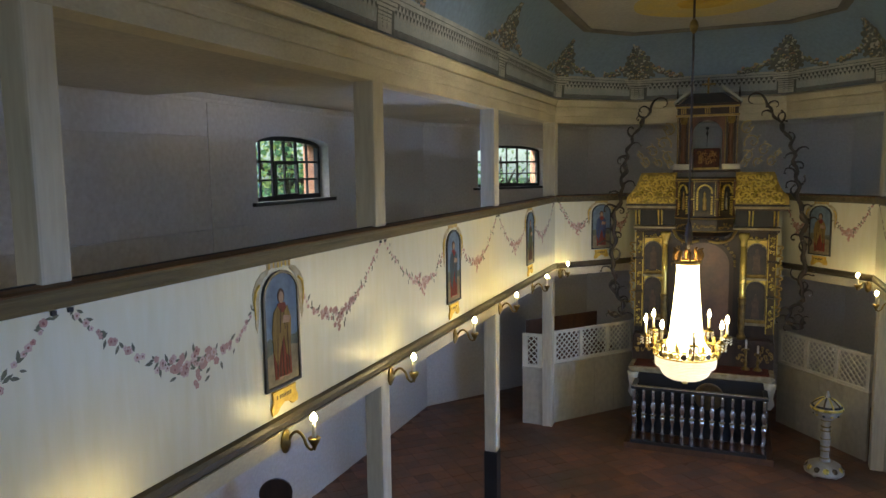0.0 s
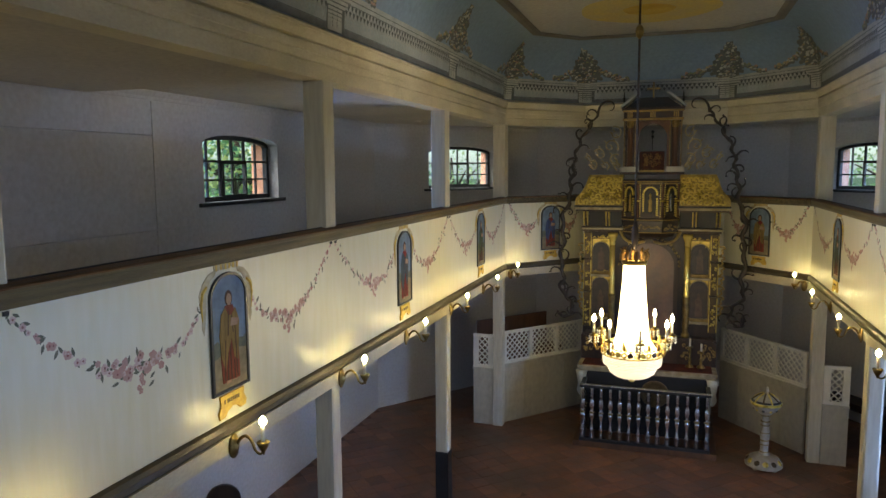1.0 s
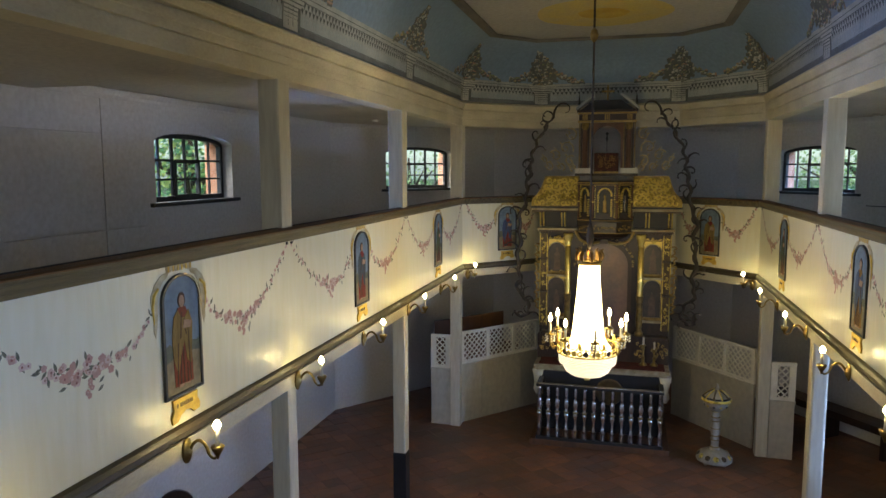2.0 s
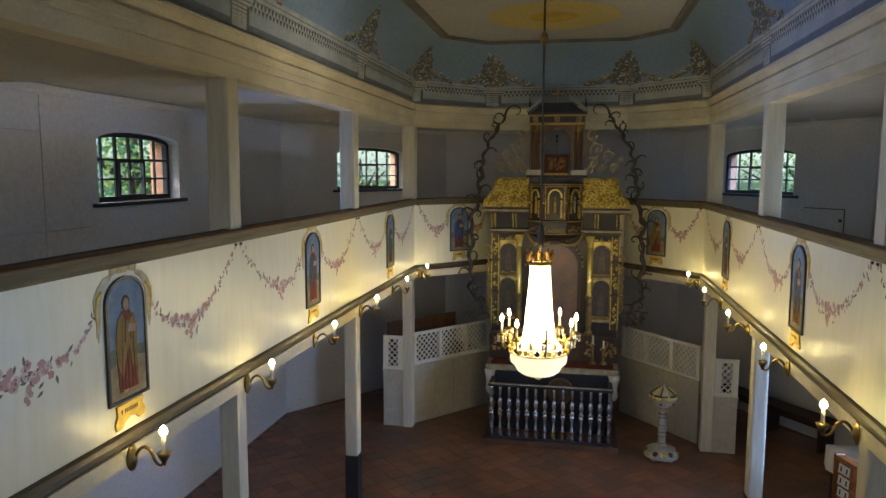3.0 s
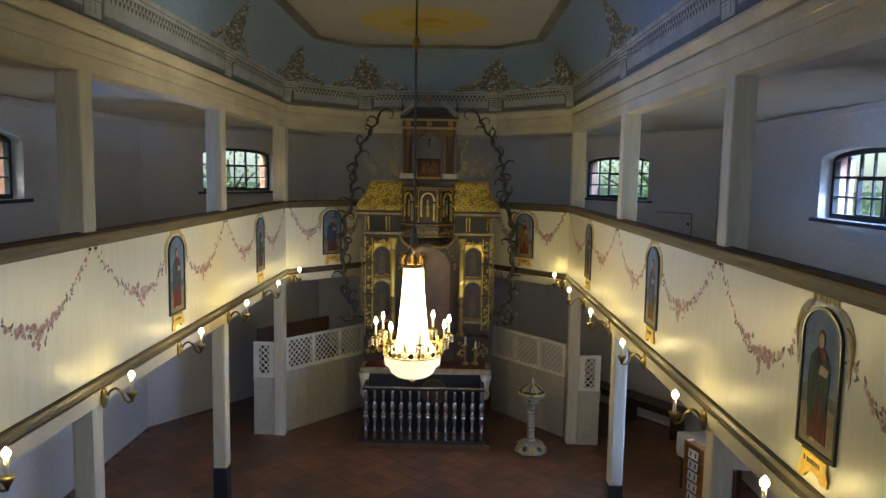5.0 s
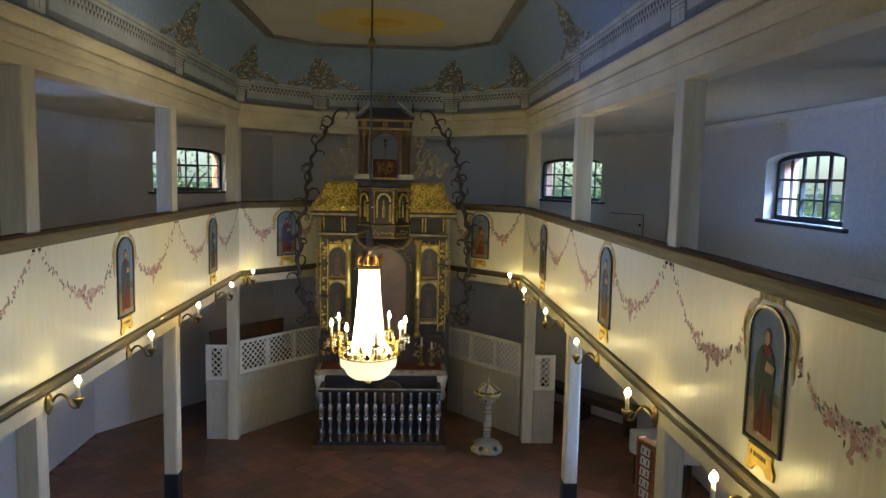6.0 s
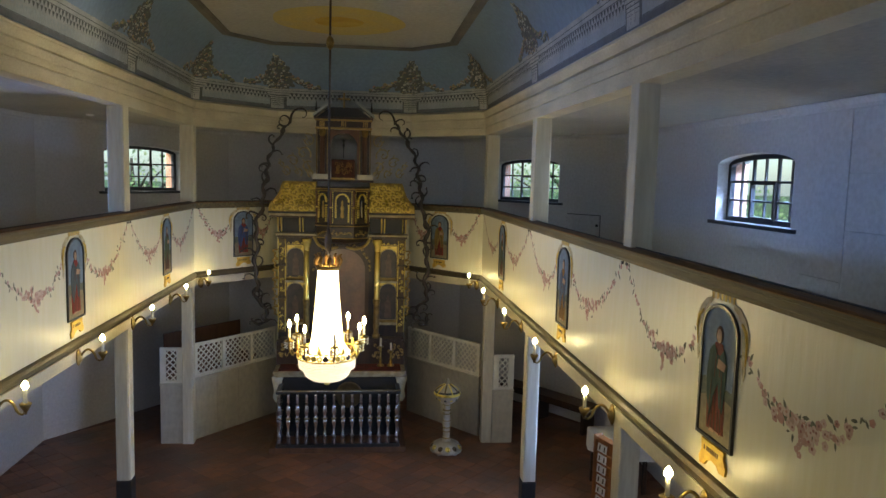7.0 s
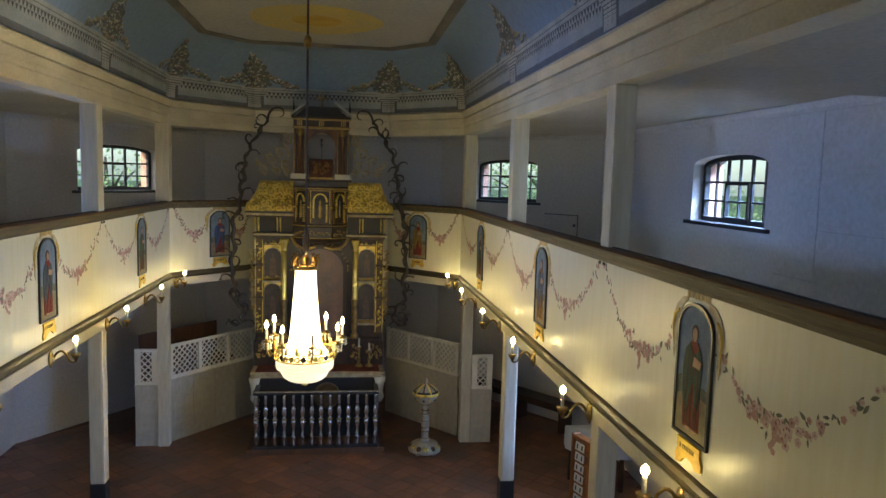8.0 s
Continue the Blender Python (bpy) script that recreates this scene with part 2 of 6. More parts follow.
def box(bm, x0, x1, y0, y1, z0, z1, bev=0.0):
    r = bmesh.ops.create_cube(bm, size=1.0, matrix=Matrix.Translation(((x0 + x1) / 2, (y0 + y1) / 2, (z0 + z1) / 2)) @ Matrix.Diagonal((x1 - x0, y1 - y0, z1 - z0, 1)))
    if bev:
        es = list({e for v in r["verts"] for e in v.link_edges})
        bmesh.ops.bevel(bm, geom=es, offset=bev, segments=2, affect="EDGES", profile=0.6)
    return bm


def boxes(*rows, bev=0.0):
    bm = bmesh.new()
    for r in rows:
        box(bm, *r, bev=bev)
    return bm


def lathe(profile, n=20, bm=None, at=(0, 0, 0), hoop=False):
    """Turned body from (radius, height) pairs."""
    bm = bm or bmesh.new()
    rings = []
    for r, z in profile:
        rings.append([bm.verts.new((at[0] + max(r, 0.0005) * math.cos(2 * math.pi * i / n), at[1] + max(r, 0.0005) * math.sin(2 * math.pi * i / n), at[2] + z)) for i in range(n)])
    for a, b in zip(rings, rings[1:]):
        for i in range(n):
            bm.faces.new((a[i], a[(i + 1) % n], b[(i + 1) % n], b[i]))
    if hoop:
        for i in range(n):
            bm.faces.new((rings[-1][i], rings[-1][(i + 1) % n], rings[0][(i + 1) % n], rings[0][i]))
    else:
        bm.faces.new(rings[0][::-1])
        bm.faces.new(rings[-1])
    return bm


def tube(pts, radius, n=8, bm=None):
    """Round bar along points; radius a number or one per point."""
    bm = bm or bmesh.new()
    pts = [Vector(p) for p in pts]
    rad = radius if isinstance(radius, (list, tuple)) else [radius] * len(pts)
    rings, side = [], None
    for i, p in enumerate(pts):
        d = (pts[min(i + 1, len(pts) - 1)] - pts[max(i - 1, 0)]).normalized()
        if side is None:
            side = d.orthogonal().normalized()
        side = (side - d * side.dot(d)).normalized()
        up = d.cross(side)
        rings.append([bm.verts.new(p + rad[i] * (side * math.cos(2 * math.pi * k / n) + up * math.sin(2 * math.pi * k / n))) for k in range(n)])
    for a, b in zip(rings, rings[1:]):
        for k in range(n):
            bm.faces.new((a[k], a[(k + 1) % n], b[(k + 1) % n], b[k]))
    bm.faces.new(rings[0][::-1])
    bm.faces.new(rings[-1])
    return bm


def smooth_line(pts, steps=6):
    """Catmull-Rom line through points."""
    p = [Vector(q) for q in pts]
    p = [2 * p[0] - p[1]] + p + [2 * p[-1] - p[-2]]
    out = []
    for i in range(1, len(p) - 2):
        for k in range(steps):
            t = k / steps
            out.append(0.5 * (2 * p[i] + (p[i + 1] - p[i - 1]) * t + (2 * p[i - 1] - 5 * p[i] + 4 * p[i + 1] - p[i + 2]) * t * t + (3 * p[i] - p[i - 1] - 3 * p[i + 1] + p[i + 2]) * t ** 3))
    return out + [p[-2]]


def prism(outline, y0, y1, bm=None):
    """Plate: an outline in x, z, from depth y0 to y1."""
    bm = bm or bmesh.new()
    a = [bm.verts.new((x, y0, z)) for x, z in outline]
    b = [bm.verts.new((x, y1, z)) for x, z in outline]
    bm.faces.new(a)
    bm.faces.new(b[::-1])
    for i in range(len(a)):
        j = (i + 1) % len(a)
        bm.faces.new((a[j], a[i], b[i], b[j]))
    return bm


def ring_plate(outer, inner, y0, y1, bm=None):
    """Frame between two outlines of the same number of points."""
    bm = bm or bmesh.new()
    v = [[bm.verts.new((x, y, z)) for x, z in o] for o in (outer, inner) for y in (y0, y1)]
    n = len(outer)
    for i in range(n):
        j = (i + 1) % n
        for a, b in ((0, 1), (1, 3), (3, 2), (2, 0)):
            bm.faces.new((v[a][i], v[a][j], v[b][j], v[b][i]))
    return bm


def arch(w, z0, zs, zt, n=12):
    """Outline of an opening of half width w with a segmental or round head."""
    return [(-w, z0), (w, z0)] + [(w * math.cos(math.pi * k / n), zs + (zt - zs) * math.sin(math.pi * k / n)) for k in range(n + 1)]


def sweep(path, profile, close_ends=True):
    """Moulding along a plan line, mitred; profile of (offset to the right of the way, z)."""
    bm = bmesh.new()
    p = [Vector(q) for q in path]
    rows = []
    for i, q in enumerate(p):
        d0 = (q - p[i - 1]).normalized() if i else None
        d1 = (p[i + 1] - q).normalized() if i + 1 < len(p) else None
        d0, d1 = d0 or d1, d1 or d0
        n0, n1 = Vector((d0.y, -d0.x)), Vector((d1.y, -d1.x))
        m = (n0 + n1) / (1 + n0.dot(n1))
        rows.append([bm.verts.new((q.x + m.x * o, q.y + m.y * o, z)) for o, z in profile])
    k = len(profile)
    for a, b in zip(rows, rows[1:]):
        for i in range(k):
            bm.faces.new((a[i], a[(i + 1) % k], b[(i + 1) % k], b[i]))
    if close_ends:
        bm.faces.new(rows[0])
        bm.faces.new(rows[-1][::-1])
    return bm


def flower(bm, c, r, rng, depth, petals=5):
    """Flat painted blossom in the x, z plane."""
    for k in range(petals):
        a = 2 * math.pi * (k + rng.random() * 0.4) / petals
        x, z = c[0] + 0.55 * r * math.cos(a), c[1] + 0.55 * r * math.sin(a)
        bm.faces.new([bm.verts.new((x + 0.55 * r * math.cos(b + a) , -depth - 0.000012 * k, z + 0.5 * r * math.sin(b + a))) for b in (0.3, 1.3, 2.4, 3.6, 4.7, 5.6)])


def leaf(bm, c, l, a, y=-0.002):
    ca, sa = math.cos(a), math.sin(a)
    bm.faces.new([bm.verts.new((c[0] + u * l * ca - v * l * sa, y, c[1] + u * l * sa + v * l * ca)) for u, v in ((0, 0), (0.4, 0.2), (0.75, 0.16), (1.1, 0), (0.7, -0.17), (0.35, -0.2))])
# ---------------------------------------------------------------- plan
HALF, OUT = 2.14, 4.43
KINK, APSE, APSE_HALF = 10.75, 11.85, 1.08
REAR = -3.0
LINE = [(-HALF, REAR), (-HALF, KINK), (-APSE_HALF, APSE), (APSE_HALF, APSE), (HALF, KINK), (HALF, REAR)]
OUTER = [(-OUT, REAR), (-OUT, 11.0), (-2.25, 14.02), (2.25, 14.02), (OUT, 11.0), (OUT, REAR)]
RAIL_TOP, PARAPET_LOW, BEAM, CEIL_GAL = 3.668, 2.42, 4.757, 4.86
CEIL = 5.96


def along(a, b):
    """Pose at plan point a: x towards b, y away from the nave, z up."""
    return pose(a[0], a[1], 0, 0, 0, math.degrees(math.atan2(b[1] - a[1], b[0] - a[0])))


SIDES = {"left": along(LINE[0], LINE[1]), "left_slant": along(LINE[1], LINE[2]), "right_slant": along(LINE[3], LINE[4]), "right": along(LINE[4], LINE[5])}


def on(side, y_or_s, off, z):
    """Pose on a gallery face; on the long sides the first number is the plan's y."""
    s = {"left": y_or_s - REAR, "right": KINK - y_or_s}.get(side, y_or_s)
    return SIDES[side] @ pose(s, -off, z)


# ---------------------------------------------------------------- ground, floor, outer walls
tagged(part("ground", boxes((-300, 300, -300, 300, -0.45, -0.3)), GRASS), "green lawn round the church", "ground", kind="structure")
floor = tagged(part("floor", boxes((-4.9, 4.9, -3.5, 14.5, -0.25, -0.004)), TERRA), "worn reddish brown terracotta tiled church floor", "floor", kind="structure")

WIN_W, WIN_SILL, WIN_SPRING, WIN_TOP = 0.75, 3.74, 4.39, 4.50


def wall_run(name, a, b, openings, label, thick=0.36, z1=6.3):
    """Outer wall with arched openings given as (centre along, lift of the standard window)."""
    m = along(a, b)
    length = (Vector(b) - Vector(a)).length
    bm = bmesh.new()
    xs = sorted({c for c, _ in openings})
    edge = 0.0
    for c in xs:
        box(bm, edge, c - WIN_W, 0, thick, -0.1, z1)
        z = -0.1
        for d in sorted(d for k, d in openings if k == c):
            box(bm, c - WIN_W, c + WIN_W, 0, thick, z, WIN_SILL + d)
            n = 14
            head = [(c + WIN_W * math.cos(math.pi * k / n), WIN_SPRING + d + (WIN_TOP - WIN_SPRING) * math.sin(math.pi * k / n)) for k in range(n + 1)]
            z = WIN_TOP + d + 0.05
            for (x0, z0), (x2, z2) in zip(head, head[1:]):
                prism([(x0, z0), (x0, z), (x2, z), (x2, z2)], 0, thick, bm)
        box(bm, c - WIN_W, c + WIN_W, 0, thick, z, z1)
        edge = c + WIN_W
    box(bm, edge, length, 0, thick, -0.1, z1)
    bmesh.ops.remove_doubles(bm, verts=bm.verts, dist=0.0003)
    ob = tagged(part(name, bm, PLASTER), label, "wall", kind="structure")
    ob.matrix_basis = m
    return m


LOW = -2.55
WALLS = {}
# side openings other than the upper ones at y 7.22 are unseen, added for lamps
WALLS["left"] = wall_run("wall_left", OUTER[0], OUTER[1], [(y - REAR, d) for y in (1.46, 7.22) for d in (0, LOW)], "greyish white plastered church side wall")
WALLS["left_slant"] = wall_run("wall_left_slant", OUTER[1], OUTER[2], [(1.86, 0)], "greyish white plastered slanting apse wall")
wall_run("wall_apse", OUTER[2], OUTER[3], [], "greyish white plastered wall behind the altar")
WALLS["right_slant"] = wall_run("wall_right_slant", OUTER[3], OUTER[4], [(1.66, -0.03)], "greyish white plastered slanting apse wall")
WALLS["right"] = wall_run("wall_right", OUTER[4], OUTER[5], [(11.0 - y, d) for y in (1.46, 7.22) for d in (-0.06, LOW)], "greyish white plastered church side wall")
# rear openings are unseen, added only to let fill lamps shine in
wall_run("wall_rear", (OUT + 0.36, REAR), (-OUT - 0.36, REAR), [(OUT + 0.36 - x, d) for x, d in ((-3.3, LOW), (3.3, LOW))] + [(OUT + 0.36, 0.8)], "plain plastered rear church wall")
tagged(part("roof_slab", boxes((-5, 5, -3.5, 14.6, 6.3, 6.4)), PLASTER), "plain boarded roof underside", "ceiling", kind="structure")


def window(name, m):
    """Arched window of six by three panes with a small opening casement, dark sill board."""
    w = thing(name, m, "dark-framed arched window with small panes and open daylight", "window", "church windows", "structure")
    y0, y1 = 0.13, 0.19
    zb, zs, zt = WIN_SILL + 0.01, WIN_SPRING, WIN_TOP
    out = arch(WIN_W - 0.004, zb, zs, zt - 0.004)
    part("window_frame", ring_plate(out, arch(WIN_W - 0.055, zb + 0.055, zs - 0.02, zt - 0.055), y0, y1), BLACKP, w)

    def head(x):
        return zs + (zt - zs) * math.sqrt(max(0, 1 - (x / WIN_W) ** 2)) - 0.03

    for k in range(1, 6):
        x = -WIN_W + 0.03 + (2 * WIN_W - 0.06) * k / 6
        t = 0.017 if k in (2, 4) else 0.010
        part("mullion", boxes((x - t, x + t, y0 + 0.016, y1 - 0.016, zb + 0.03, head(x)), bev=0.003), BLACKP, w)
    for k, t in ((1, 0.011), (2, 0.013)):
        z = zb + 0.03 + (zt - zb - 0.12) * k / 3
        part("crossbar", boxes((-WIN_W + 0.03, WIN_W - 0.03, y0 + 0.01, y1 - 0.012, z - t, z + t), bev=0.003), BLACKP, w)
    xa = -WIN_W + 0.03 + (2 * WIN_W - 0.06) * 2 / 6
    xb = -WIN_W + 0.03 + (2 * WIN_W - 0.06) * 4 / 6
    z2 = zb + 0.03 + (zt - zb - 0.12) * 2 / 3
    part("casement", ring_plate([(xa, zb + 0.03), (xb, zb + 0.03), (xb, z2), (xa, z2)], [(xa + 0.03, zb + 0.07), (xb - 0.03, zb + 0.07), (xb - 0.03, z2 - 0.03), (xa + 0.03, z2 - 0.03)], y0 - 0.012, y0 + 0.02), BLACKP, w, "small opening casement")
    g = part("pane", prism(arch(WIN_W - 0.04, zb + 0.04, zs - 0.01, zt - 0.04), 0.158, 0.162), GLASS, w, "clear glass")
    g.visible_shadow = False
    for sx in (-1, 1):
        a, b = sorted((sx * (WIN_W - 0.001), sx * (WIN_W - 0.03)))
        part("outer_jamb", boxes((a, b, 0.192, 0.36, zb, zs + 0.02)), BRICK, w, "orange brick jamb outside the glass")
    part("window_sill", boxes((-WIN_W - 0.1, WIN_W + 0.1, -0.045, 0.13, WIN_SILL - 0.03, WIN_SILL + 0.012), bev=0.006), BLACKP, w, "dark sill board")
    return w


n_win = 0
for side, c, dz in (("left", 7.22 - REAR, 0), ("left_slant", 1.86, 0), ("right_slant", 1.66, -0.03), ("right", 11.0 - 7.22, -0.06)):
    n_win += 1
    window("window_%d" % n_win, WALLS[side] @ pose(c, 0, dz))

# ---------------------------------------------------------------- galleries
par = thing("gallery_parapet", pose(0, 0, 0), "white boarded gallery parapet with dark wooden rails", "parapet", kind="structure")
part("panel", sweep(LINE, [(0, 2.5), (0, 3.60), (-0.06, 3.60), (-0.06, 2.5)]), PANEL, par)
part("rail_face", sweep(LINE, [(0.002, 3.558), (0.020, 3.563), (0.028, 3.578), (0.034, 3.588), (0.036, 3.624), (0.041, 3.628), (0.042, 3.641), (-0.055, 3.641), (-0.055, 3.602), (0.002, 3.602)]), RAILFACE, par, "grey weathered wooden rail")
part("rail_cap", sweep(LINE, [(0.043, 3.642), (0.045, 3.649), (0.030, 3.657), (-0.020, 3.663), (-0.036, 3.663), (-0.036, 3.642)]), RAILCAP, par, "worn red-brown rail cap")
part("rail_edge", sweep(LINE, [(-0.037, 3.643), (-0.037, 3.668), (-0.055, 3.668), (-0.055, 3.643)]), BLACKP, par, "black back edge of the rail")
part("moulding", sweep(LINE, [(0.002, 2.532), (0.022, 2.537), (0.034, 2.555), (0.034, 2.585), (0.022, 2.61), (0.002, 2.625)]), RAIL, par, "dark wooden lower moulding")
part("beam", sweep(LINE, [(0.012, 2.42), (0.02, 2.526), (-0.18, 2.526), (-0.18, 2.42)]), CREAM, par, "cream painted beam")
slab = [(-0.19, 2.44), (-0.19, 2.52), (-2.24, 2.52), (-2.24, 2.44)]
tagged(part("gallery_floor", sweep(LINE, slab), GALCEIL), "boarded gallery floor", "floor", kind="structure")
tagged(part("gallery_floor_rear", boxes((-1.93, 1.93, REAR + 0.01, 0.5, 2.44, 2.52)), GALCEIL), "boarded rear gallery floor", "floor", kind="structure")
tagged(part("gallery_ceiling", sweep(LINE, [(-0.19, CEIL_GAL), (-0.19, CEIL_GAL + 0.08), (-2.26, CEIL_GAL + 0.08), (-2.26, CEIL_GAL)]), GALCEIL), "plain painted gallery ceiling", "ceiling", kind="structure")
tagged(part("cornice_wall", sweep(OUTER, [(0.0, 4.77), (0.012, 4.77), (0.016, 4.80), (0.05, 4.85), (0.0, 4.856)]), PLASTER), "plain plaster cove along the wall head", "trim", kind="structure")
ent = thing("entablature", pose(0, 0, 0), "cream painted moulded beam above the gallery posts", "beam", kind="structure")
part("architrave", sweep(LINE, [(0.0, BEAM), (0.0, 4.858), (-0.010, 4.862), (-0.010, 4.870), (0.006, 4.874), (0.008, 4.925), (0.014, 4.930), (0.016, 4.985), (-0.014, 4.990), (-0.014, 5.006), (-0.18, 5.006), (-0.18, BEAM)]), CREAM, ent)
part("cornice", sweep(LINE, [(-0.014, 5.007), (0.018, 5.012), (0.026, 5.030), (0.040, 5.056), (0.046, 5.074), (0.054, 5.078), (0.054, 5.098), (0.040, 5.104), (-0.02, 5.132), (-0.18, 5.132), (-0.18, 5.007)]), CREAM, ent)

# cove and flat painted ceiling
UPPER = [(-1.53, REAR), (-1.53, 10.0), (-1.0, 10.6), (1.0, 10.6), (1.53, 10.0), (1.53, REAR)]


def cove(i, f, v, lift=0.0):
    """Point of the cove: side i of the plan, fraction f along it, v from 0 (foot) to 1 (head), lifted into the room."""
    a = Vector(LINE[i]).lerp(Vector(LINE[i + 1]), f)
    b = Vector(UPPER[i]).lerp(Vector(UPPER[i + 1]), f)
    t = v * math.pi / 2
    q = a.lerp(b, 1 - math.cos(t))
    inward = (b - a).normalized()
    return Vector((q.x + inward.x * lift * math.cos(t), q.y + inward.y * lift * math.cos(t), 5.13 + 0.83 * math.sin(t) - lift * math.sin(t)))


bm = bmesh.new()
for i in range(5):
    nf = 40 if i in (0, 4) else 8
    grid = [[bm.verts.new(cove(i, k / nf, j / 40)) for j in range(41)] for k in range(nf + 1)]
    for k in range(nf):
        for j in range(40):
            bm.faces.new((grid[k][j], grid[k + 1][j], grid[k + 1][j + 1], grid[k][j + 1]))
bmesh.ops.remove_doubles(bm, verts=bm.verts, dist=0.0005)
tagged(part("ceiling_cove", bm, SKYBLUE, smooth=True), "pale blue painted ceiling cove", "ceiling", kind="structure")
bm = bmesh.new()
lo = [bm.verts.new((x, y, CEIL - 0.002)) for x, y in UPPER]
hi = [bm.verts.new((x, y, CEIL + 0.1)) for x, y in UPPER]
bm.faces.new(lo), bm.faces.new(hi[::-1])
for i in range(6):
    bm.faces.new((lo[i], lo[(i + 1) % 6], hi[(i + 1) % 6], hi[i]))
tagged(part("ceiling", bm, CLOUD), "cloudy cream painted flat ceiling", "ceiling", kind="structure")
tagged(part("trim_ceiling", sweep(UPPER, [(-0.05, CEIL - 0.035), (0.03, CEIL - 0.045), (0.06, CEIL - 0.02), (0.06, CEIL - 0.004), (-0.05, CEIL - 0.004)]), mat("ceiling_moulding_paint", (0.19, 0.175, 0.155), (0.13, 0.12, 0.11), rough=0.7)), "grey brown moulding round the painted ceiling", "trim", kind="structure")


def disc(r0, r1, z, rng, n=72):
    bm = bmesh.new()
    ring = [[bm.verts.new((r * (1 + 0.02 * math.sin(5 * a + r * 9)) * math.cos(a), r * math.sin(a) * (1 + 0.02 * math.cos(4 * a)), z)) for a in [2 * math.pi * k / n for k in range(n)]] for r in (r0, r1)]
    for k in range(n):
        bm.faces.new((ring[0][k], ring[1][k], ring[1][(k + 1) % n], ring[0][(k + 1) % n]))
    return bm


glory = thing("painted_sun", pose(0, 9.0, CEIL - 0.006), "yellow sun disc painted on the ceiling", "painting", kind="structure")
part("glow", disc(0.30, 0.80, 0, None), SUNPAINT, glory)
part("core", disc(0.01, 0.30, -0.002, None), SUNCORE, glory, "darker ochre centre")

# ---------------------------------------------------------------- posts and cross beams
POSTS = {"left": (2.05, 4.92, 7.86), "right": (1.95, 4.715, 7.61)}


def upper_post(m, w=0.19):
    p = thing("gallery_post", m, "cream painted wooden post on the gallery rail", "post", "upper gallery posts", "structure")
    h = BEAM - 3.60
    part("shaft", boxes((-w / 2, w / 2, 0.0, w, 0.0, h + 0.01), bev=0.014), POST, p)
    return p


def lower_post(m, w=0.19, black=0.72):
    p = thing("support_post", m, "white painted wooden post with a black foot", "post", "posts under the gallery", "structure")
    part("shaft", boxes((-w / 2, w / 2, 0.0, w, black, 2.43), bev=0.024), POST, p)
    part("foot", boxes((-w / 2 - 0.003, w / 2 + 0.003, -0.003, w + 0.003, 0, black), bev=0.01), BLACKP, p, "black painted foot")
    return p


for side, ys in POSTS.items():
    for y in ys:
        upper_post(on(side, y, -0.005, 3.60), {2.05: 0.145, 4.715: 0.155}.get(y, 0.172))
        lower_post(on(side, y + 0.015, -0.005, 0), 0.155)
    m = on(side, (REAR + ys[1]) / 2, 0, 0)
    h = (ys[1] - REAR) / 2
    tagged(part("lower_ceiling", boxes((-h, h, 0.185, 2.285, BEAM + 0.012, CEIL_GAL - 0.002)), GALCEIL), "lower painted bay of the gallery ceiling", "ceiling", kind="structure").matrix_basis = m
for sx, xu, xl, yl in ((-1, 2.125, 2.255, 10.83), (1, 2.16, 2.27, 10.71)):
    upper_post(pose(sx * xu, KINK + 0.02, 3.60, 0, 0, 90 if sx < 0 else -90), 0.19)
    p = thing("support_post", pose(sx * xl, yl, 0), "white painted wooden post beside the pew box", "post", "posts under the gallery", "structure")
    part("shaft", boxes((-0.08, 0.08, -0.08, 0.08, 0, 2.43), bev=0.012), POST, p)
# ---------------------------------------------------------------- altar wall with pulpit
ALTAR_Y = 11.25
altar = thing("pulpit_altar", pose(0, ALTAR_Y, 0), "tall dark baroque pulpit altar with gilded carving", "altar")
rng = random.Random(4)
D = 0.0  # front plane of the altar wall, in its own depth


def carved(bm, x0, x1, z0, z1, y, n, rng, r=0.02):
    """Scatter of raised scrolls on a plate."""
    for k in range(n):
        cx, cz = rng.uniform(x0 + r, x1 - r), rng.uniform(z0 + r, z1 - r)
        a0, turn = rng.uniform(0, 6.3), rng.choice((-1, 1))
        pts = [(cx + r * (1 - i / 9) * math.cos(a0 + turn * i * 0.75), y - 0.004, cz + r * (1 - i / 9) * math.sin(a0 + turn * i * 0.75)) for i in range(8)]
        tube(pts, [r * 0.26] * 7 + [r * 0.4], 5, bm)


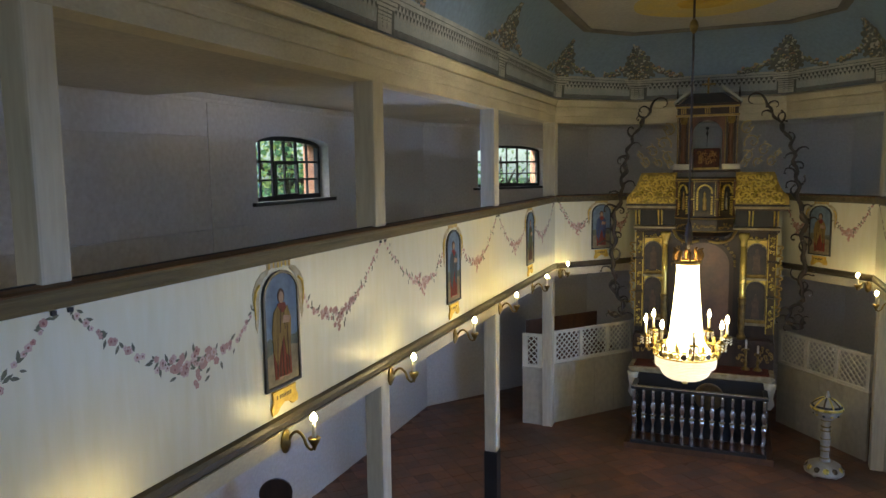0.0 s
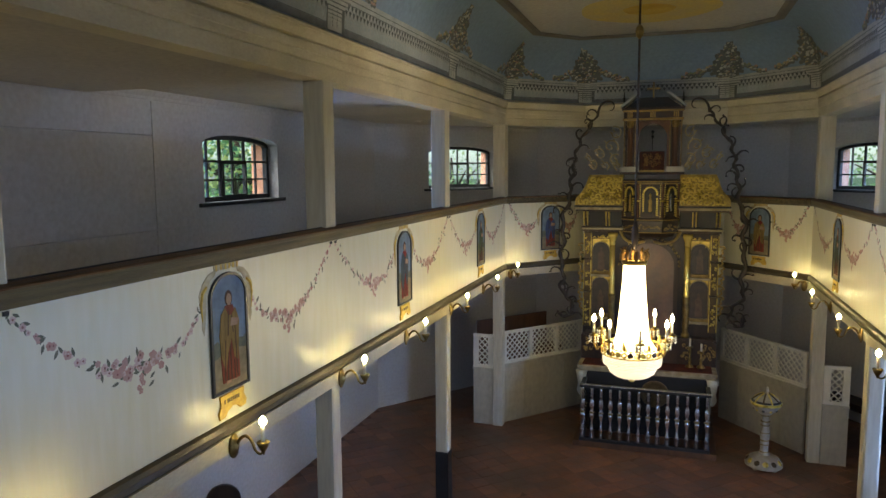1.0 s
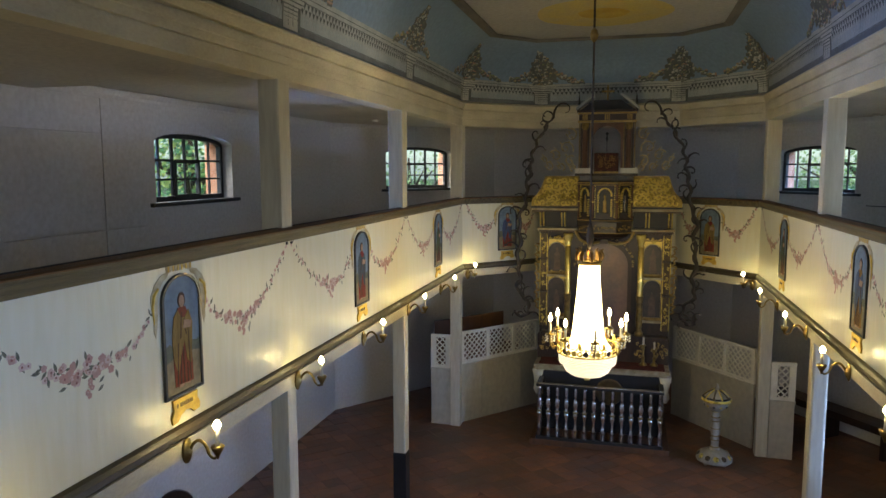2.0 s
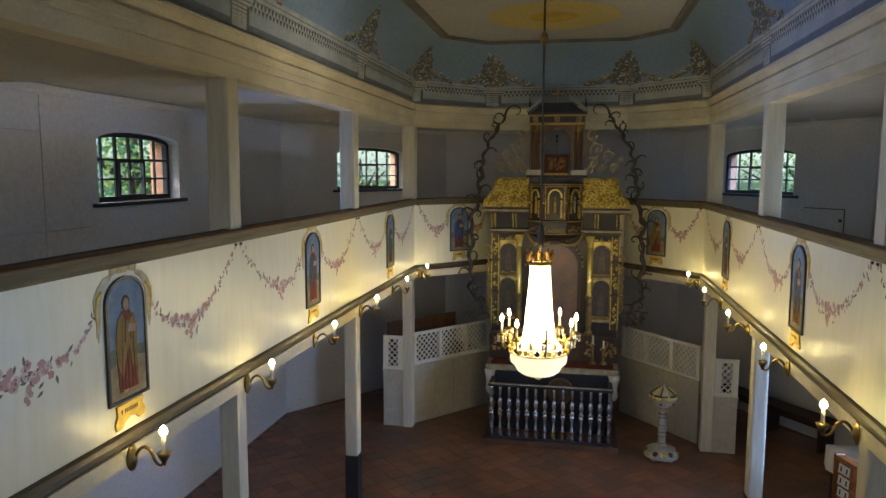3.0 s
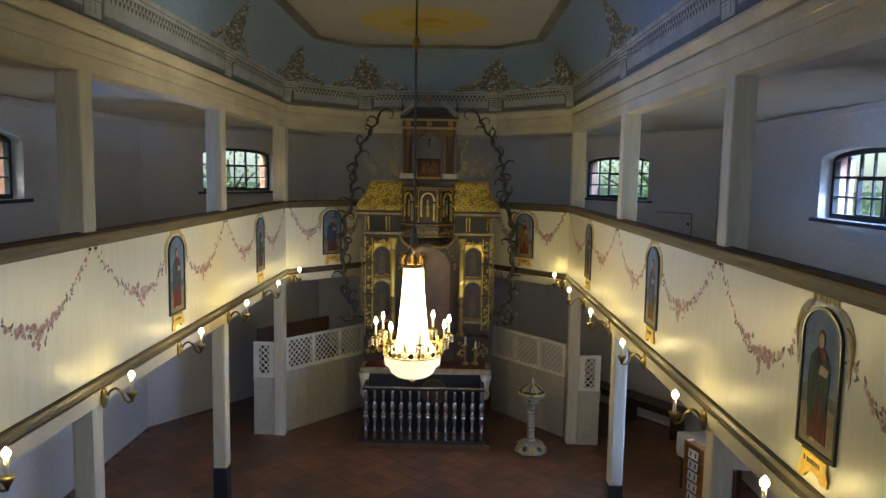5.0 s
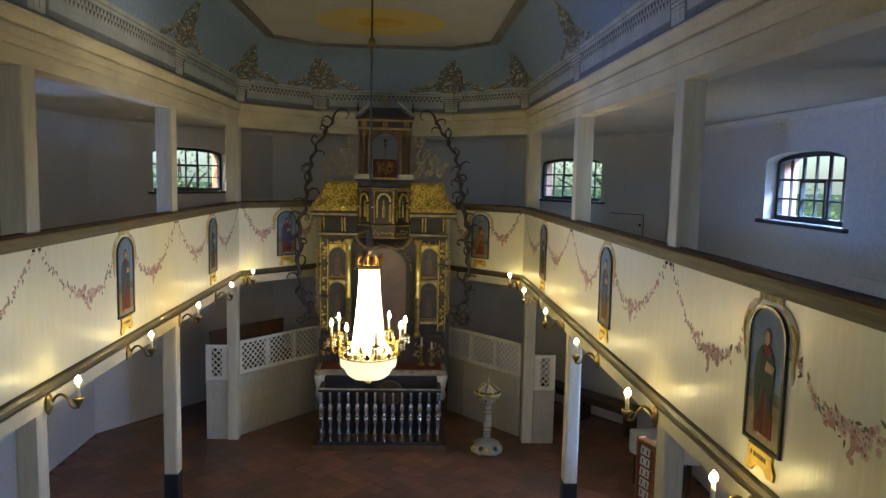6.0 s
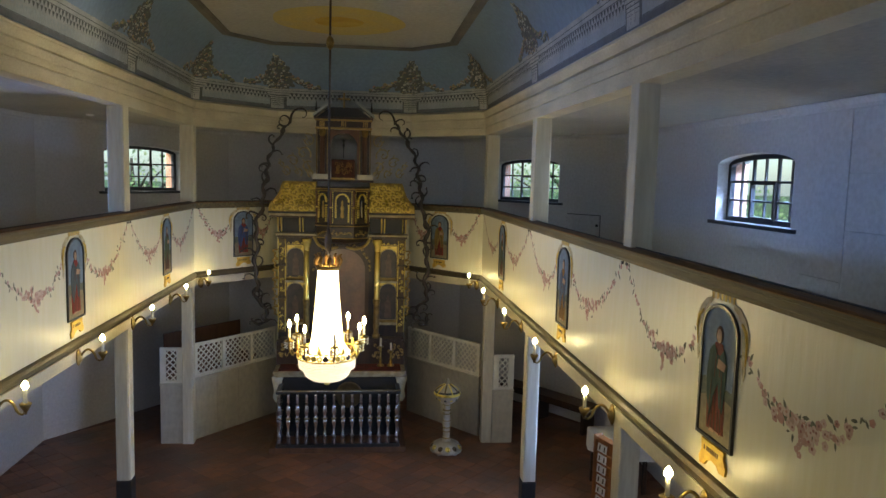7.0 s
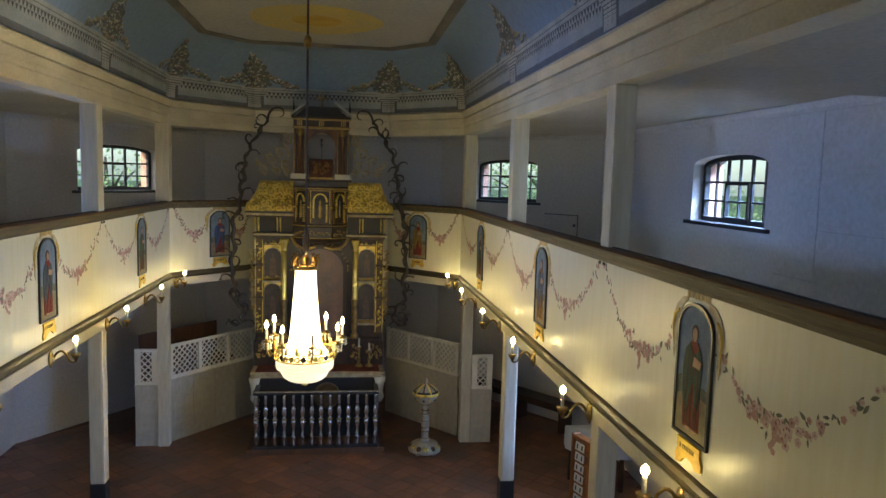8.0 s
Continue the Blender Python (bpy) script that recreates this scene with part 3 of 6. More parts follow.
# main storey
part("back_wall", boxes((-0.99, 0.99, D + 0.02, D + 0.22, 1.0, 3.14)), PULPITWOOD, altar)
for sx in (-1, 1):
    x0, x1 = sorted((sx * 0.40, sx * 1.03))
    part("cap_shelf", boxes((x0, x1, D - 0.09, D + 0.22, 3.152, 3.185), bev=0.006), PALEGILT, altar, "pale gilt shelf edge")
    part("cap_moulding", boxes((x0 + 0.015, x1 - 0.015, D - 0.06, D + 0.2, 3.118, 3.150), bev=0.006), DARKWOOD, altar)
    part("pilaster", boxes(*[(min(sx * 0.87, sx * 0.99), max(sx * 0.87, sx * 0.99), D - 0.03, D + 0.02, z0, z1) for z0, z1 in ((1.62, 2.16), (2.19, 2.68), (2.71, 3.1))], bev=0.006), PILASTER, altar, "dark brown gilt pilaster")
    for px in (0.876, 0.984):
        part("pilaster_edge", boxes(*[(sx * px - 0.006, sx * px + 0.006, D - 0.036, D - 0.031, z0, z1) for z0, z1 in ((1.63, 2.15), (2.20, 2.67), (2.72, 3.09))]), GOLD, altar, "gilt edge strip")
    bm = bmesh.new()
    for z0, z1 in ((1.66, 2.12), (2.23, 2.64), (2.75, 3.06)):
        carved(bm, min(sx * 0.885, sx * 0.975), max(sx * 0.885, sx * 0.975), z0, z1, D - 0.03, 15, rng, 0.019)
    part("pilaster_carving", bm, GOLD, altar, "gilt scroll carving", True)["kind"] = "stuff"
    bm = bmesh.new()
    for k in range(7):
        z = 1.95 + k * 0.15
        tube(smooth_line([(sx * 0.99, D, z - 0.07), (sx * 1.045, D - 0.01, z - 0.03), (sx * 1.03, D - 0.02, z + 0.02), (sx * 1.07, D - 0.02, z + 0.05), (sx * 1.04, D - 0.02, z + 0.075), (sx * 0.99, D, z + 0.07)], 4), 0.013, 6, bm)
    part("side_scroll", bm, GOLDPAINT, altar, "carved scrolls along the edge", True)["kind"] = "stuff"
    for z0, zs, zt in ((2.50, 2.82, 2.95), (1.83, 2.27, 2.40)):
        c = sx * 0.725
        i = [(c + x, z) for x, z in arch(0.128, z0, zs, zt)]
        sp = bmesh.new()
        top = [(c + 0.128 * math.cos(math.pi * k / 12), zs + (zt - zs) * math.sin(math.pi * k / 12)) for k in range(13)]
        for (xa, za), (xb, zb) in zip(top, top[1:]):
            prism([(xa, za), (xa, zt + 0.05), (xb, zt + 0.05), (xb, zb)], D - 0.022, D + 0.018, sp)
        part("spandrel", sp, GOLD, altar, "gilt spandrel over the niche")
        part("niche_frame", ring_plate([(c - 0.15, z0 - 0.05), (c + 0.15, z0 - 0.05), (c + 0.15, zt + 0.07), (c - 0.15, zt + 0.07)], [(c - 0.13, z0), (c + 0.13, z0), (c + 0.13, zt + 0.0505), (c - 0.13, zt + 0.0505)], D - 0.035, D + 0.02), DULLGOLD, altar, "aged gilt frame")
        part("frame_bead", tube([(c + x, D - 0.026, z) for x, z in arch(0.134, z0 - 0.02, zs, zt + 0.006)[1:]], 0.007, 6), PALEGILT, altar, "fine gilt bead round the niche", True)
        part("niche_painting", prism(i, D - 0.006, D + 0.017), mat("dim_painting", (0.085, 0.065, 0.05), (0.025, 0.024, 0.027), rough=0.4, scale=9, wear=1.2), altar, "dark painted panel")
        part("niche_shape", prism([(c - 0.055, z0 + 0.02), (c + 0.06, z0 + 0.02), (c + 0.045, z0 + 0.20), (c + 0.05, z0 + 0.27), (c + 0.018, z0 + 0.31), (c + 0.022, z0 + 0.36), (c, z0 + 0.38), (c - 0.022, z0 + 0.36), (c - 0.018, z0 + 0.31), (c - 0.05, z0 + 0.26), (c - 0.04, z0 + 0.18)], D - 0.010, D - 0.004), mat("dim_figure_paint", (0.15, 0.105, 0.075), (0.05, 0.035, 0.03), rough=0.5, scale=14, wear=1.2), altar)
        part("niche_sill", boxes((c - 0.15, c + 0.15, D - 0.06, D + 0.02, z0 - 0.085, z0 - 0.052), bev=0.005), PALEGILT, altar, "pale ledge")
        bm = bmesh.new()
        for q in (-1, 1):
            carved(bm, c + q * 0.10 - 0.035, c + q * 0.10 + 0.035, zt - 0.06, zt + 0.11, D - 0.01, 5, rng, 0.024)
        carved(bm, c - 0.14, c + 0.14, zt + 0.03, zt + 0.12, D - 0.024, 7, rng, 0.022)
        part("spandrel_carving", bm, GOLD, altar, "gilt carving above the niche", True)["kind"] = "stuff"
    prof = [(0.062, 1.55), (0.062, 1.60), (0.045, 1.62), (0.038, 1.66), (0.05, 1.75), (0.046, 2.05), (0.055, 2.13), (0.06, 2.16)]
    part("column_base", lathe(prof, 16, None, (sx * 0.545, D - 0.10, 0)), DULLGOLD, altar, "aged gilt turned column base", True)
    part("column", lathe([(0.042, 2.16), (0.048, 2.19), (0.041, 2.22), (0.043, 2.5), (0.037, 2.92)], 24, None, (sx * 0.545, D - 0.10, 0)), COLUMNGOLD, altar, "polished gilt column", True)
    part("capital", lathe([(0.040, 2.92), (0.05, 2.94), (0.042, 2.97), (0.066, 3.04), (0.075, 3.06), (0.075, 3.11)], 12, None, (sx * 0.545, D - 0.10, 0)), COLUMNGOLD, altar, "gilt carved capital", True)
    # bracket zone and the sloping gilt roofs
    part("frieze", boxes((min(sx * 0.42, sx * 0.97), max(sx * 0.42, sx * 0.97), D, D + 0.2, 3.196, 3.44)), BLACKP, altar)
    for bx in (0.96, 0.63):
        q = [(0.0, 3.2), (-0.05, 3.22), (-0.07, 3.30), (-0.13, 3.36), (-0.15, 3.435), (0.0, 3.435)]
        bm = bmesh.new()
        for off in (-0.024, 0.024):
            a = [bm.verts.new((sx * bx + off - 0.008, y, z)) for y, z in q]
            b = [bm.verts.new((sx * bx + off + 0.008, y, z)) for y, z in q]
            bm.faces.new(a), bm.faces.new(b[::-1])
            for k in range(6):
                bm.faces.new((a[k], a[(k + 1) % 6], b[(k + 1) % 6], b[k]))
        part("bracket", bm, GOLD, altar, "gilt scroll bracket")
        part("bracket_core", boxes((sx * bx - 0.0155, sx * bx + 0.0155, D - 0.045, D - 0.001, 3.215, 3.43), bev=0.004), PULPITWOOD, altar)
    x0, x1 = sorted((sx * 0.40, sx * 1.125))
    part("upper_shelf", boxes((x0, x1, D - 0.2, D + 0.22, 3.464, 3.499), bev=0.006), PALEGILT, altar, "pale gilt shelf edge")
    part("upper_moulding", boxes((x0 + 0.02, x1 - 0.02, D - 0.175, D + 0.2, 3.437, 3.462), bev=0.005), DARKWOOD, altar)
    bm = bmesh.new()
    prof = [(1.115, -0.18, 3.53), (1.115, -0.18, 3.60), (1.10, -0.17, 3.645), (1.05, -0.13, 3.70), (1.00, -0.09, 3.77), (0.965, -0.055, 3.85), (0.945, -0.03, 3.93), (0.92, -0.01, 3.99)]
    rows = [[bm.verts.new(v) for v in ((sx * 0.41, D + y, z), (sx * x, D + y, z), (sx * x, D + 0.2, z), (sx * 0.41, D + 0.2, z))] for x, y, z in prof]
    for a, b in zip(rows, rows[1:]):
        for k in range(4):
            bm.faces.new((a[k], a[(k + 1) % 4], b[(k + 1) % 4], b[k]))
    bm.faces.new(rows[0]), bm.faces.new(rows[-1])
    roof = part("gilt_roof", bm, ROOFGROUND, altar, "gilt carved ogee roof")
    bm = bmesh.new()
    for r_i in range(5):
        zc = 3.585 + r_i * 0.082
        t = r_i / 4
        y = D + (-0.182, -0.14, -0.092, -0.056, -0.028)[r_i]
        wide = (1.08, 1.03, 0.97, 0.93, 0.91)[r_i]
        nn = 8
        for k in range(nn):
            cx = sx * (0.45 + (wide - 0.45) * (k + 0.5 * (r_i % 2) * 0.6 + 0.2) / nn)
            a0, turn = rng.uniform(0, 6.3), 1 if (k + r_i) % 2 else -1
            pts = [(cx + 0.046 * (1 - i / 10) * math.cos(a0 + turn * i * 0.8), y - 0.016 + (0.046 * (1 - i / 10) * math.sin(a0 + turn * i * 0.8)) * 0.4, zc + 0.046 * (1 - i / 10) * math.sin(a0 + turn * i * 0.8)) for i in range(8)]
            tube(pts, [0.013, 0.015, 0.017, 0.017, 0.016, 0.015, 0.015, 0.019], 6, bm)
    part("roof_carving", bm, GOLD, roof, "raised gilt scrolls", True)["kind"] = "stuff"
    part("edge_board", boxes((x0, x1, D - 0.19, D + 0.2, 3.5005, 3.53), bev=0.004), BLACKP, altar)

# central painting
ci = arch(0.36, 1.55, 2.62, 2.95, 16)
part("central_painting", prism(ci, D - 0.004, D + 0.018), mat("altar_painting", (0.27, 0.14, 0.09), (0.085, 0.07, 0.07), rough=0.35, scale=3.2, fine=20, wear=1.3), altar, "dark reddish arched altar painting")
part("central_frame", ring_plate(arch(0.42, 1.5, 2.62, 3.01, 16), ci, D - 0.03, D + 0.02), DARKWOOD, altar, "dark carved arch frame")
bm = bmesh.new()
for k in range(20):
    a = math.pi * k / 19
    carved(bm, 0.44 * math.cos(a) - 0.03, 0.44 * math.cos(a) + 0.03, 2.62 + 0.43 * math.sin(a) - 0.03, 2.62 + 0.43 * math.sin(a) + 0.03, D - 0.02, 1, rng, 0.025)
part("arch_carving", bm, GOLDPAINT, altar, "gilt carving round the arch", True)["kind"] = "stuff"
# predella and altar shelf
part("predella", boxes((-1.0, 1.0, D - 0.12, D + 0.22, 0.9, 1.50), (-0.95, 0.95, D - 0.15, D + 0.2, 1.501, 1.545), bev=0.008), DARKWOOD, altar)
bm = bmesh.new()
for sx in (-1, 1):
    for x in (0.55, 0.8, 0.93):
        carved(bm, sx * x - 0.07, sx * x + 0.07, 1.2, 1.48, D - 0.125, 7, rng, 0.03)
part("predella_carving", bm, GOLDPAINT, altar, "gilt scrollwork", True)["kind"] = "stuff"

# pulpit body
def pulpit():
    p = part("pulpit_body", bmesh.new(), PULPITWOOD, altar, "dark polygonal pulpit with gilt beading")
    bm = bmesh.new()
    out = [(-0.40, 0.1), (-0.40, -0.12), (-0.18, -0.30), (0.18, -0.30), (0.40, -0.12), (0.40, 0.1)]
    levels = [(0.55, 3.04), (0.80, 3.07), (0.97, 3.14), (1.0, 3.24), (1.0, 3.30), (1.03, 3.31), (1.03, 3.34), (0.96, 3.35), (0.96, 3.86), (1.03, 3.87), (1.04, 3.91), (1.0, 3.92)]
    rows = [[bm.verts.new((x * s, y * s, z)) for x, y in out] for s, z in levels]
    for a, b in zip(rows, rows[1:]):
        for k in range(6):
            bm.faces.new((a[k], a[(k + 1) % 6], b[(k + 1) % 6], b[k]))
    bm.faces.new(rows[0]), bm.faces.new(rows[-1])
    bmesh.ops.recalc_face_normals(bm, faces=bm.faces)
    bm.to_mesh(p.data)
    bm.free()
    for x, y in out[1:5]:
        part("colonnette", lathe([(0.026, 3.352), (0.026, 3.375), (0.016, 3.39), (0.019, 3.55), (0.015, 3.80), (0.026, 3.83), (0.026, 3.858)], 10, None, (x * 0.985, y * 0.985, 0)), BROWN, p, "red-brown turned colonnette", True)
        part("colonnette_ring", lathe([(0.0185, 3.595), (0.026, 3.606), (0.0185, 3.617)], 10, None, (x * 0.985, y * 0.985, 0)), GOLD, p, "gilt ring", True)
    for k, z in ((1.036, 3.325), (1.044, 3.89), (0.985, 3.135)):
        part("gilt_line", tube([(x * k, y * k, z) for x, y in out], 0.0085, 6), GOLDPAINT, p, "gilt moulding")
    faces = [(Vector((0, -0.29)), 0, 0.155), (Vector((-0.28, -0.205)), 39, 0.115), (Vector((0.28, -0.205)), -39, 0.115)]
    for c, turn, w in faces:
        m = pose(c.x, c.y, 0, 0, 0, -turn)
        i = arch(w * 0.52, 3.43, 3.70, 3.79, 10)
        b1 = ring_plate(arch(w * 0.74, 3.40, 3.70, 3.83, 10), i, -0.025, 0.02)
        b1.transform(m)
        part("arch_frame", b1, PULPITWOOD, p)
        b2 = prism(i, -0.006, 0.02)
        b2.transform(m)
        part("niche", b2, BLACKP, p, "dark niche")
        b3 = bmesh.new()
        line = arch(w * 0.63, 3.40, 3.70, 3.81, 14)
        for (x, z), (x2, z2) in zip(line[1:], line[2:] + line[:1]):
            d = math.hypot(x2 - x, z2 - z)
            for k in range(max(1, int(d / 0.034))):
                t = k * 0.034 / max(d, 1e-6)
                box(b3, x + (x2 - x) * t - 0.0135, x + (x2 - x) * t + 0.0135, -0.042, -0.02, z + (z2 - z) * t - 0.010, z + (z2 - z) * t + 0.010)
        for q in (-0.93, 0.93):
            for k in range(15):
                box(b3, q * w - 0.007, q * w + 0.007, -0.02, 0.004, 3.37 + 0.033 * k, 3.384 + 0.033 * k)
        b3.transform(m)
        part("beading", b3, GOLD, p, "gilt beading")["kind"] = "stuff"
        b4 = lathe([(0.004, 3.44), (0.03, 3.46), (0.022, 3.55), (0.028, 3.6), (0.012, 3.65), (0.016, 3.69), (0.003, 3.72)], 10)
        b4.transform(m @ pose(0, -0.018, 0) @ Matrix.Diagonal((1, 0.4, 1, 1)))
        part("finial", b4, SILVER if turn == -39 else GOLDPAINT, p, "small carved ornament", True)
        b5 = bmesh.new()
        for k in range(12):
            x = (-1 + 2 * (k + 0.5) / 12) * w * 1.05
            box(b5, x - w * 0.06, x + w * 0.06, -0.028, 0.01, 3.852, 3.868)
            carved(b5, x - 0.02, x + 0.02, 3.16, 3.27, -0.015, 1, rng, 0.018)
        b5.transform(m)
        part("dentil_row", b5, GOLDPAINT, p, "gilt dentils")["kind"] = "stuff"


pulpit()
# hanging rim below the pulpit, two gilt swags
for sx in (-1, 1):
    part("swag", tube(smooth_line([(sx * 0.44, D - 0.06, 3.14), (sx * 0.36, D - 0.12, 3.02), (sx * 0.22, D - 0.2, 2.97), (sx * 0.06, D - 0.24, 3.0)], 6), [0.02, 0.024] * 9 + [0.012], 8), GOLDPAINT, altar, "gilt curved moulding", True)

# upper aedicule
aed = D + 0.02
part("ledge", boxes((-0.47, 0.47, aed - 0.04, aed + 0.2, 3.992, 4.03), bev=0.006), DARKWOOD, altar)
for sx in (-1, 1):
    a, b = sorted((sx * 0.22, sx * 0.46))
    part("plinth", boxes((a, b, aed - 0.1, aed + 0.16, 4.031, 4.11), bev=0.006), WHITE, altar, "pale plinth block")
    a, b = sorted((sx * 0.245, sx * 0.40))
    part("pier", boxes((a, b, aed, aed + 0.14, 4.111, 4.80), bev=0.005), DARKWOOD, altar)
    part("half_column", lathe([(0.05, 4.112), (0.05, 4.14), (0.038, 4.16), (0.04, 4.45), (0.034, 4.70), (0.05, 4.73), (0.055, 4.79)], 14, None, (sx * 0.325, aed - 0.03, 0)), BROWN, altar, "brown marbled half column", True)
    part("column_capital", lathe([(0.036, 4.69), (0.056, 4.735), (0.058, 4.795)], 12, None, (sx * 0.325, aed - 0.03, 0)), DULLGOLD, altar, "gilt capital")
    part("gilt_strip", boxes((sx * 0.412 - 0.008, sx * 0.412 + 0.008, aed - 0.01, aed + 0.1, 4.112, 4.80)), DULLGOLD, altar)
    part("pier_edge", boxes((sx * 0.25 - 0.007, sx * 0.25 + 0.007, aed - 0.012, aed - 0.001, 4.112, 4.80)), DULLGOLD, altar, "gilt edge strip")
    q = [(sx * 0.46, 4.985), (sx * 0.19, 5.20), (sx * 0.20, 5.24), (sx * 0.47, 5.02)]
    part("pediment_rake", prism(q, aed - 0.1, aed + 0.14), GREYSTONE, altar, "pale broken pediment moulding")
    part("spike", lathe([(0.016, 5.0), (0.01, 5.05), (0.018, 5.09), (0.004, 5.23)], 8, None, (sx * 0.425, aed + 0.02, 0)), BLACKP, altar, "dark turned finial", True)
part("tympanum", prism([(-0.42, 4.985), (0.42, 4.985), (0.2, 5.14), (-0.2, 5.14)], aed + 0.0, aed + 0.12), BLACKP, altar)
o = [(-0.245, 4.112), (0.245, 4.112), (0.245, 4.80), (-0.245, 4.80)]
sp = bmesh.new()
head = [(0.205 * math.cos(math.pi * k / 12), 4.55 + 0.2 * math.sin(math.pi * k / 12)) for k in range(13)]
for (x0, z0), (x1, z1) in zip(head, head[1:]):
    prism([(x0, z0), (x0, 4.80), (x1, 4.80), (x1, z1)], aed + 0.02, aed + 0.1, sp)
box(sp, -0.245, -0.205, aed + 0.02, aed + 0.1, 4.112, 4.80)
box(sp, 0.205, 0.245, aed + 0.02, aed + 0.1, 4.112, 4.80)
part("arch_board", sp, BROWN, altar, "brown arched surround")
part("entablature_block", boxes((-0.42, 0.42, aed - 0.07, aed + 0.14, 4.831, 4.925), (-0.45, 0.45, aed - 0.11, aed + 0.14, 4.952, 4.985), bev=0.005), DARKWOOD, altar)
for z0, z1 in ((4.80, 4.83), (4.926, 4.951)):
    part("gilt_moulding", boxes((-0.435, 0.435, aed - 0.09, aed + 0.13, z0, z1), bev=0.004), GOLDPAINT, altar, "gilt moulding")
for x in (-0.33, 0, 0.33):
    part("triglyph", boxes(*[(x + d - 0.009, x + d + 0.009, aed - 0.082, aed - 0.06, 4.84, 4.92) for d in (-0.028, 0, 0.028)]), GOLDPAINT, altar)
part("hanging_stem", lathe([(0.004, 4.36), (0.006, 4.52), (0.02, 4.56), (0.008, 4.60), (0.028, 4.64), (0.004, 4.66)], 8, None, (0, aed + 0.06, 0)), BLACKP, altar, "thin dark stem", True)
cross = boxes((-0.014, 0.014, aed - 0.02, aed + 0.0, 5.13, 5.36), (-0.095, -0.015, aed - 0.018, aed - 0.002, 5.25, 5.28), (0.015, 0.095, aed - 0.018, aed - 0.002, 5.25, 5.28), bev=0.003)
part("cross", cross, DULLGOLD, altar, "small gilt cross")
chest = thing("lectern_cloth", pose(0, ALTAR_Y - 0.02, 4.03), "red and ochre patterned cloth on the pulpit lectern", "lectern")
part("cloth", boxes((-0.18, 0.18, -0.10, 0.05, 0.0, 0.31), bev=0.012), mat("red_brocade", (0.085, 0.024, 0.014), (0.038, 0.011, 0.008), rough=0.8, scale=16, fine=80, wear=0.5), chest)
bm = bmesh.new()
for k in range(26):
    carved(bm, -0.15, 0.15, 0.06, 0.28, -0.1, 1, rng, 0.03)
part("embroidery", bm, mat("ochre_embroidery", (0.24, 0.13, 0.04), (0.15, 0.07, 0.02), rough=0.7, scale=20), chest, "gold embroidery", True)["kind"] = "stuff"
part("fringe", boxes((-0.182, 0.182, -0.108, -0.098, 0.0, 0.03)), GOLDPAINT, chest)

# gilt filigree beside the aedicule
FILIGREE = mat("worn_pale_gilding", (0.66, 0.54, 0.28), (0.38, 0.30, 0.15), rough=0.45, metal=0.2, scale=12)
for sx in (-1, 1):
    bm = bmesh.new()
    for cx, cz, r, a0, t in ((0.55, 4.62, 0.11, 1.2, 1), (0.62, 4.42, 0.12, 3.6, -1), (0.78, 4.30, 0.10, 0.5, 1), (0.55, 4.22, 0.09, 2.2, -1), (0.88, 4.13, 0.08, 1.0, 1), (0.70, 4.13, 0.07, 4.1, -1), (0.95, 4.24, 0.05, 0.2, 1), (0.50, 4.12, 0.06, 5.0, 1)):
        pts = [(sx * (cx + r * (1 - i / 20) * math.cos(a0 + t * i * 0.42)), aed + 0.06 + 0.012 * math.sin(i), cz + r * (1 - i / 20) * math.sin(a0 + t * i * 0.42)) for i in range(17)]
        tube(pts, [0.014 - 0.0004 * i for i in range(17)], 6, bm)
        for i in range(3, 17, 4):
            q = pts[i]
            tube([q, (q[0] + sx * 0.02, q[1] - 0.01, q[2] + 0.035), (q[0] + sx * 0.045, q[1], q[2] + 0.045)], [0.008, 0.013, 0.002], 5, bm)
    part("filigree", bm, FILIGREE, altar, "gilt openwork scrolls", True)

# carved vines climbing beside the altar
VINE_LINE = [(0.86, 4.93), (1.00, 4.72), (1.12, 4.50), (1.19, 4.28), (1.22, 4.07), (1.27, 3.83), (1.28, 3.58), (1.38, 3.31), (1.36, 3.0), (1.40, 2.67), (1.35, 2.39), (1.40, 2.17), (1.24, 1.98), (1.22, 1.80), (1.36, 1.72), (1.44, 1.82)]


def curl(start, heading, bend, step, n):
    """Line in the x, z plane that sets out at a heading and coils up more and more."""
    pts, p = [], Vector(start)
    for k in range(n):
        pts.append(p.copy())
        p = p + Vector((step * math.cos(heading), -0.004, step * math.sin(heading)))
        heading += bend * (0.5 + 1.1 * k / n)
        step *= 0.95
    return pts


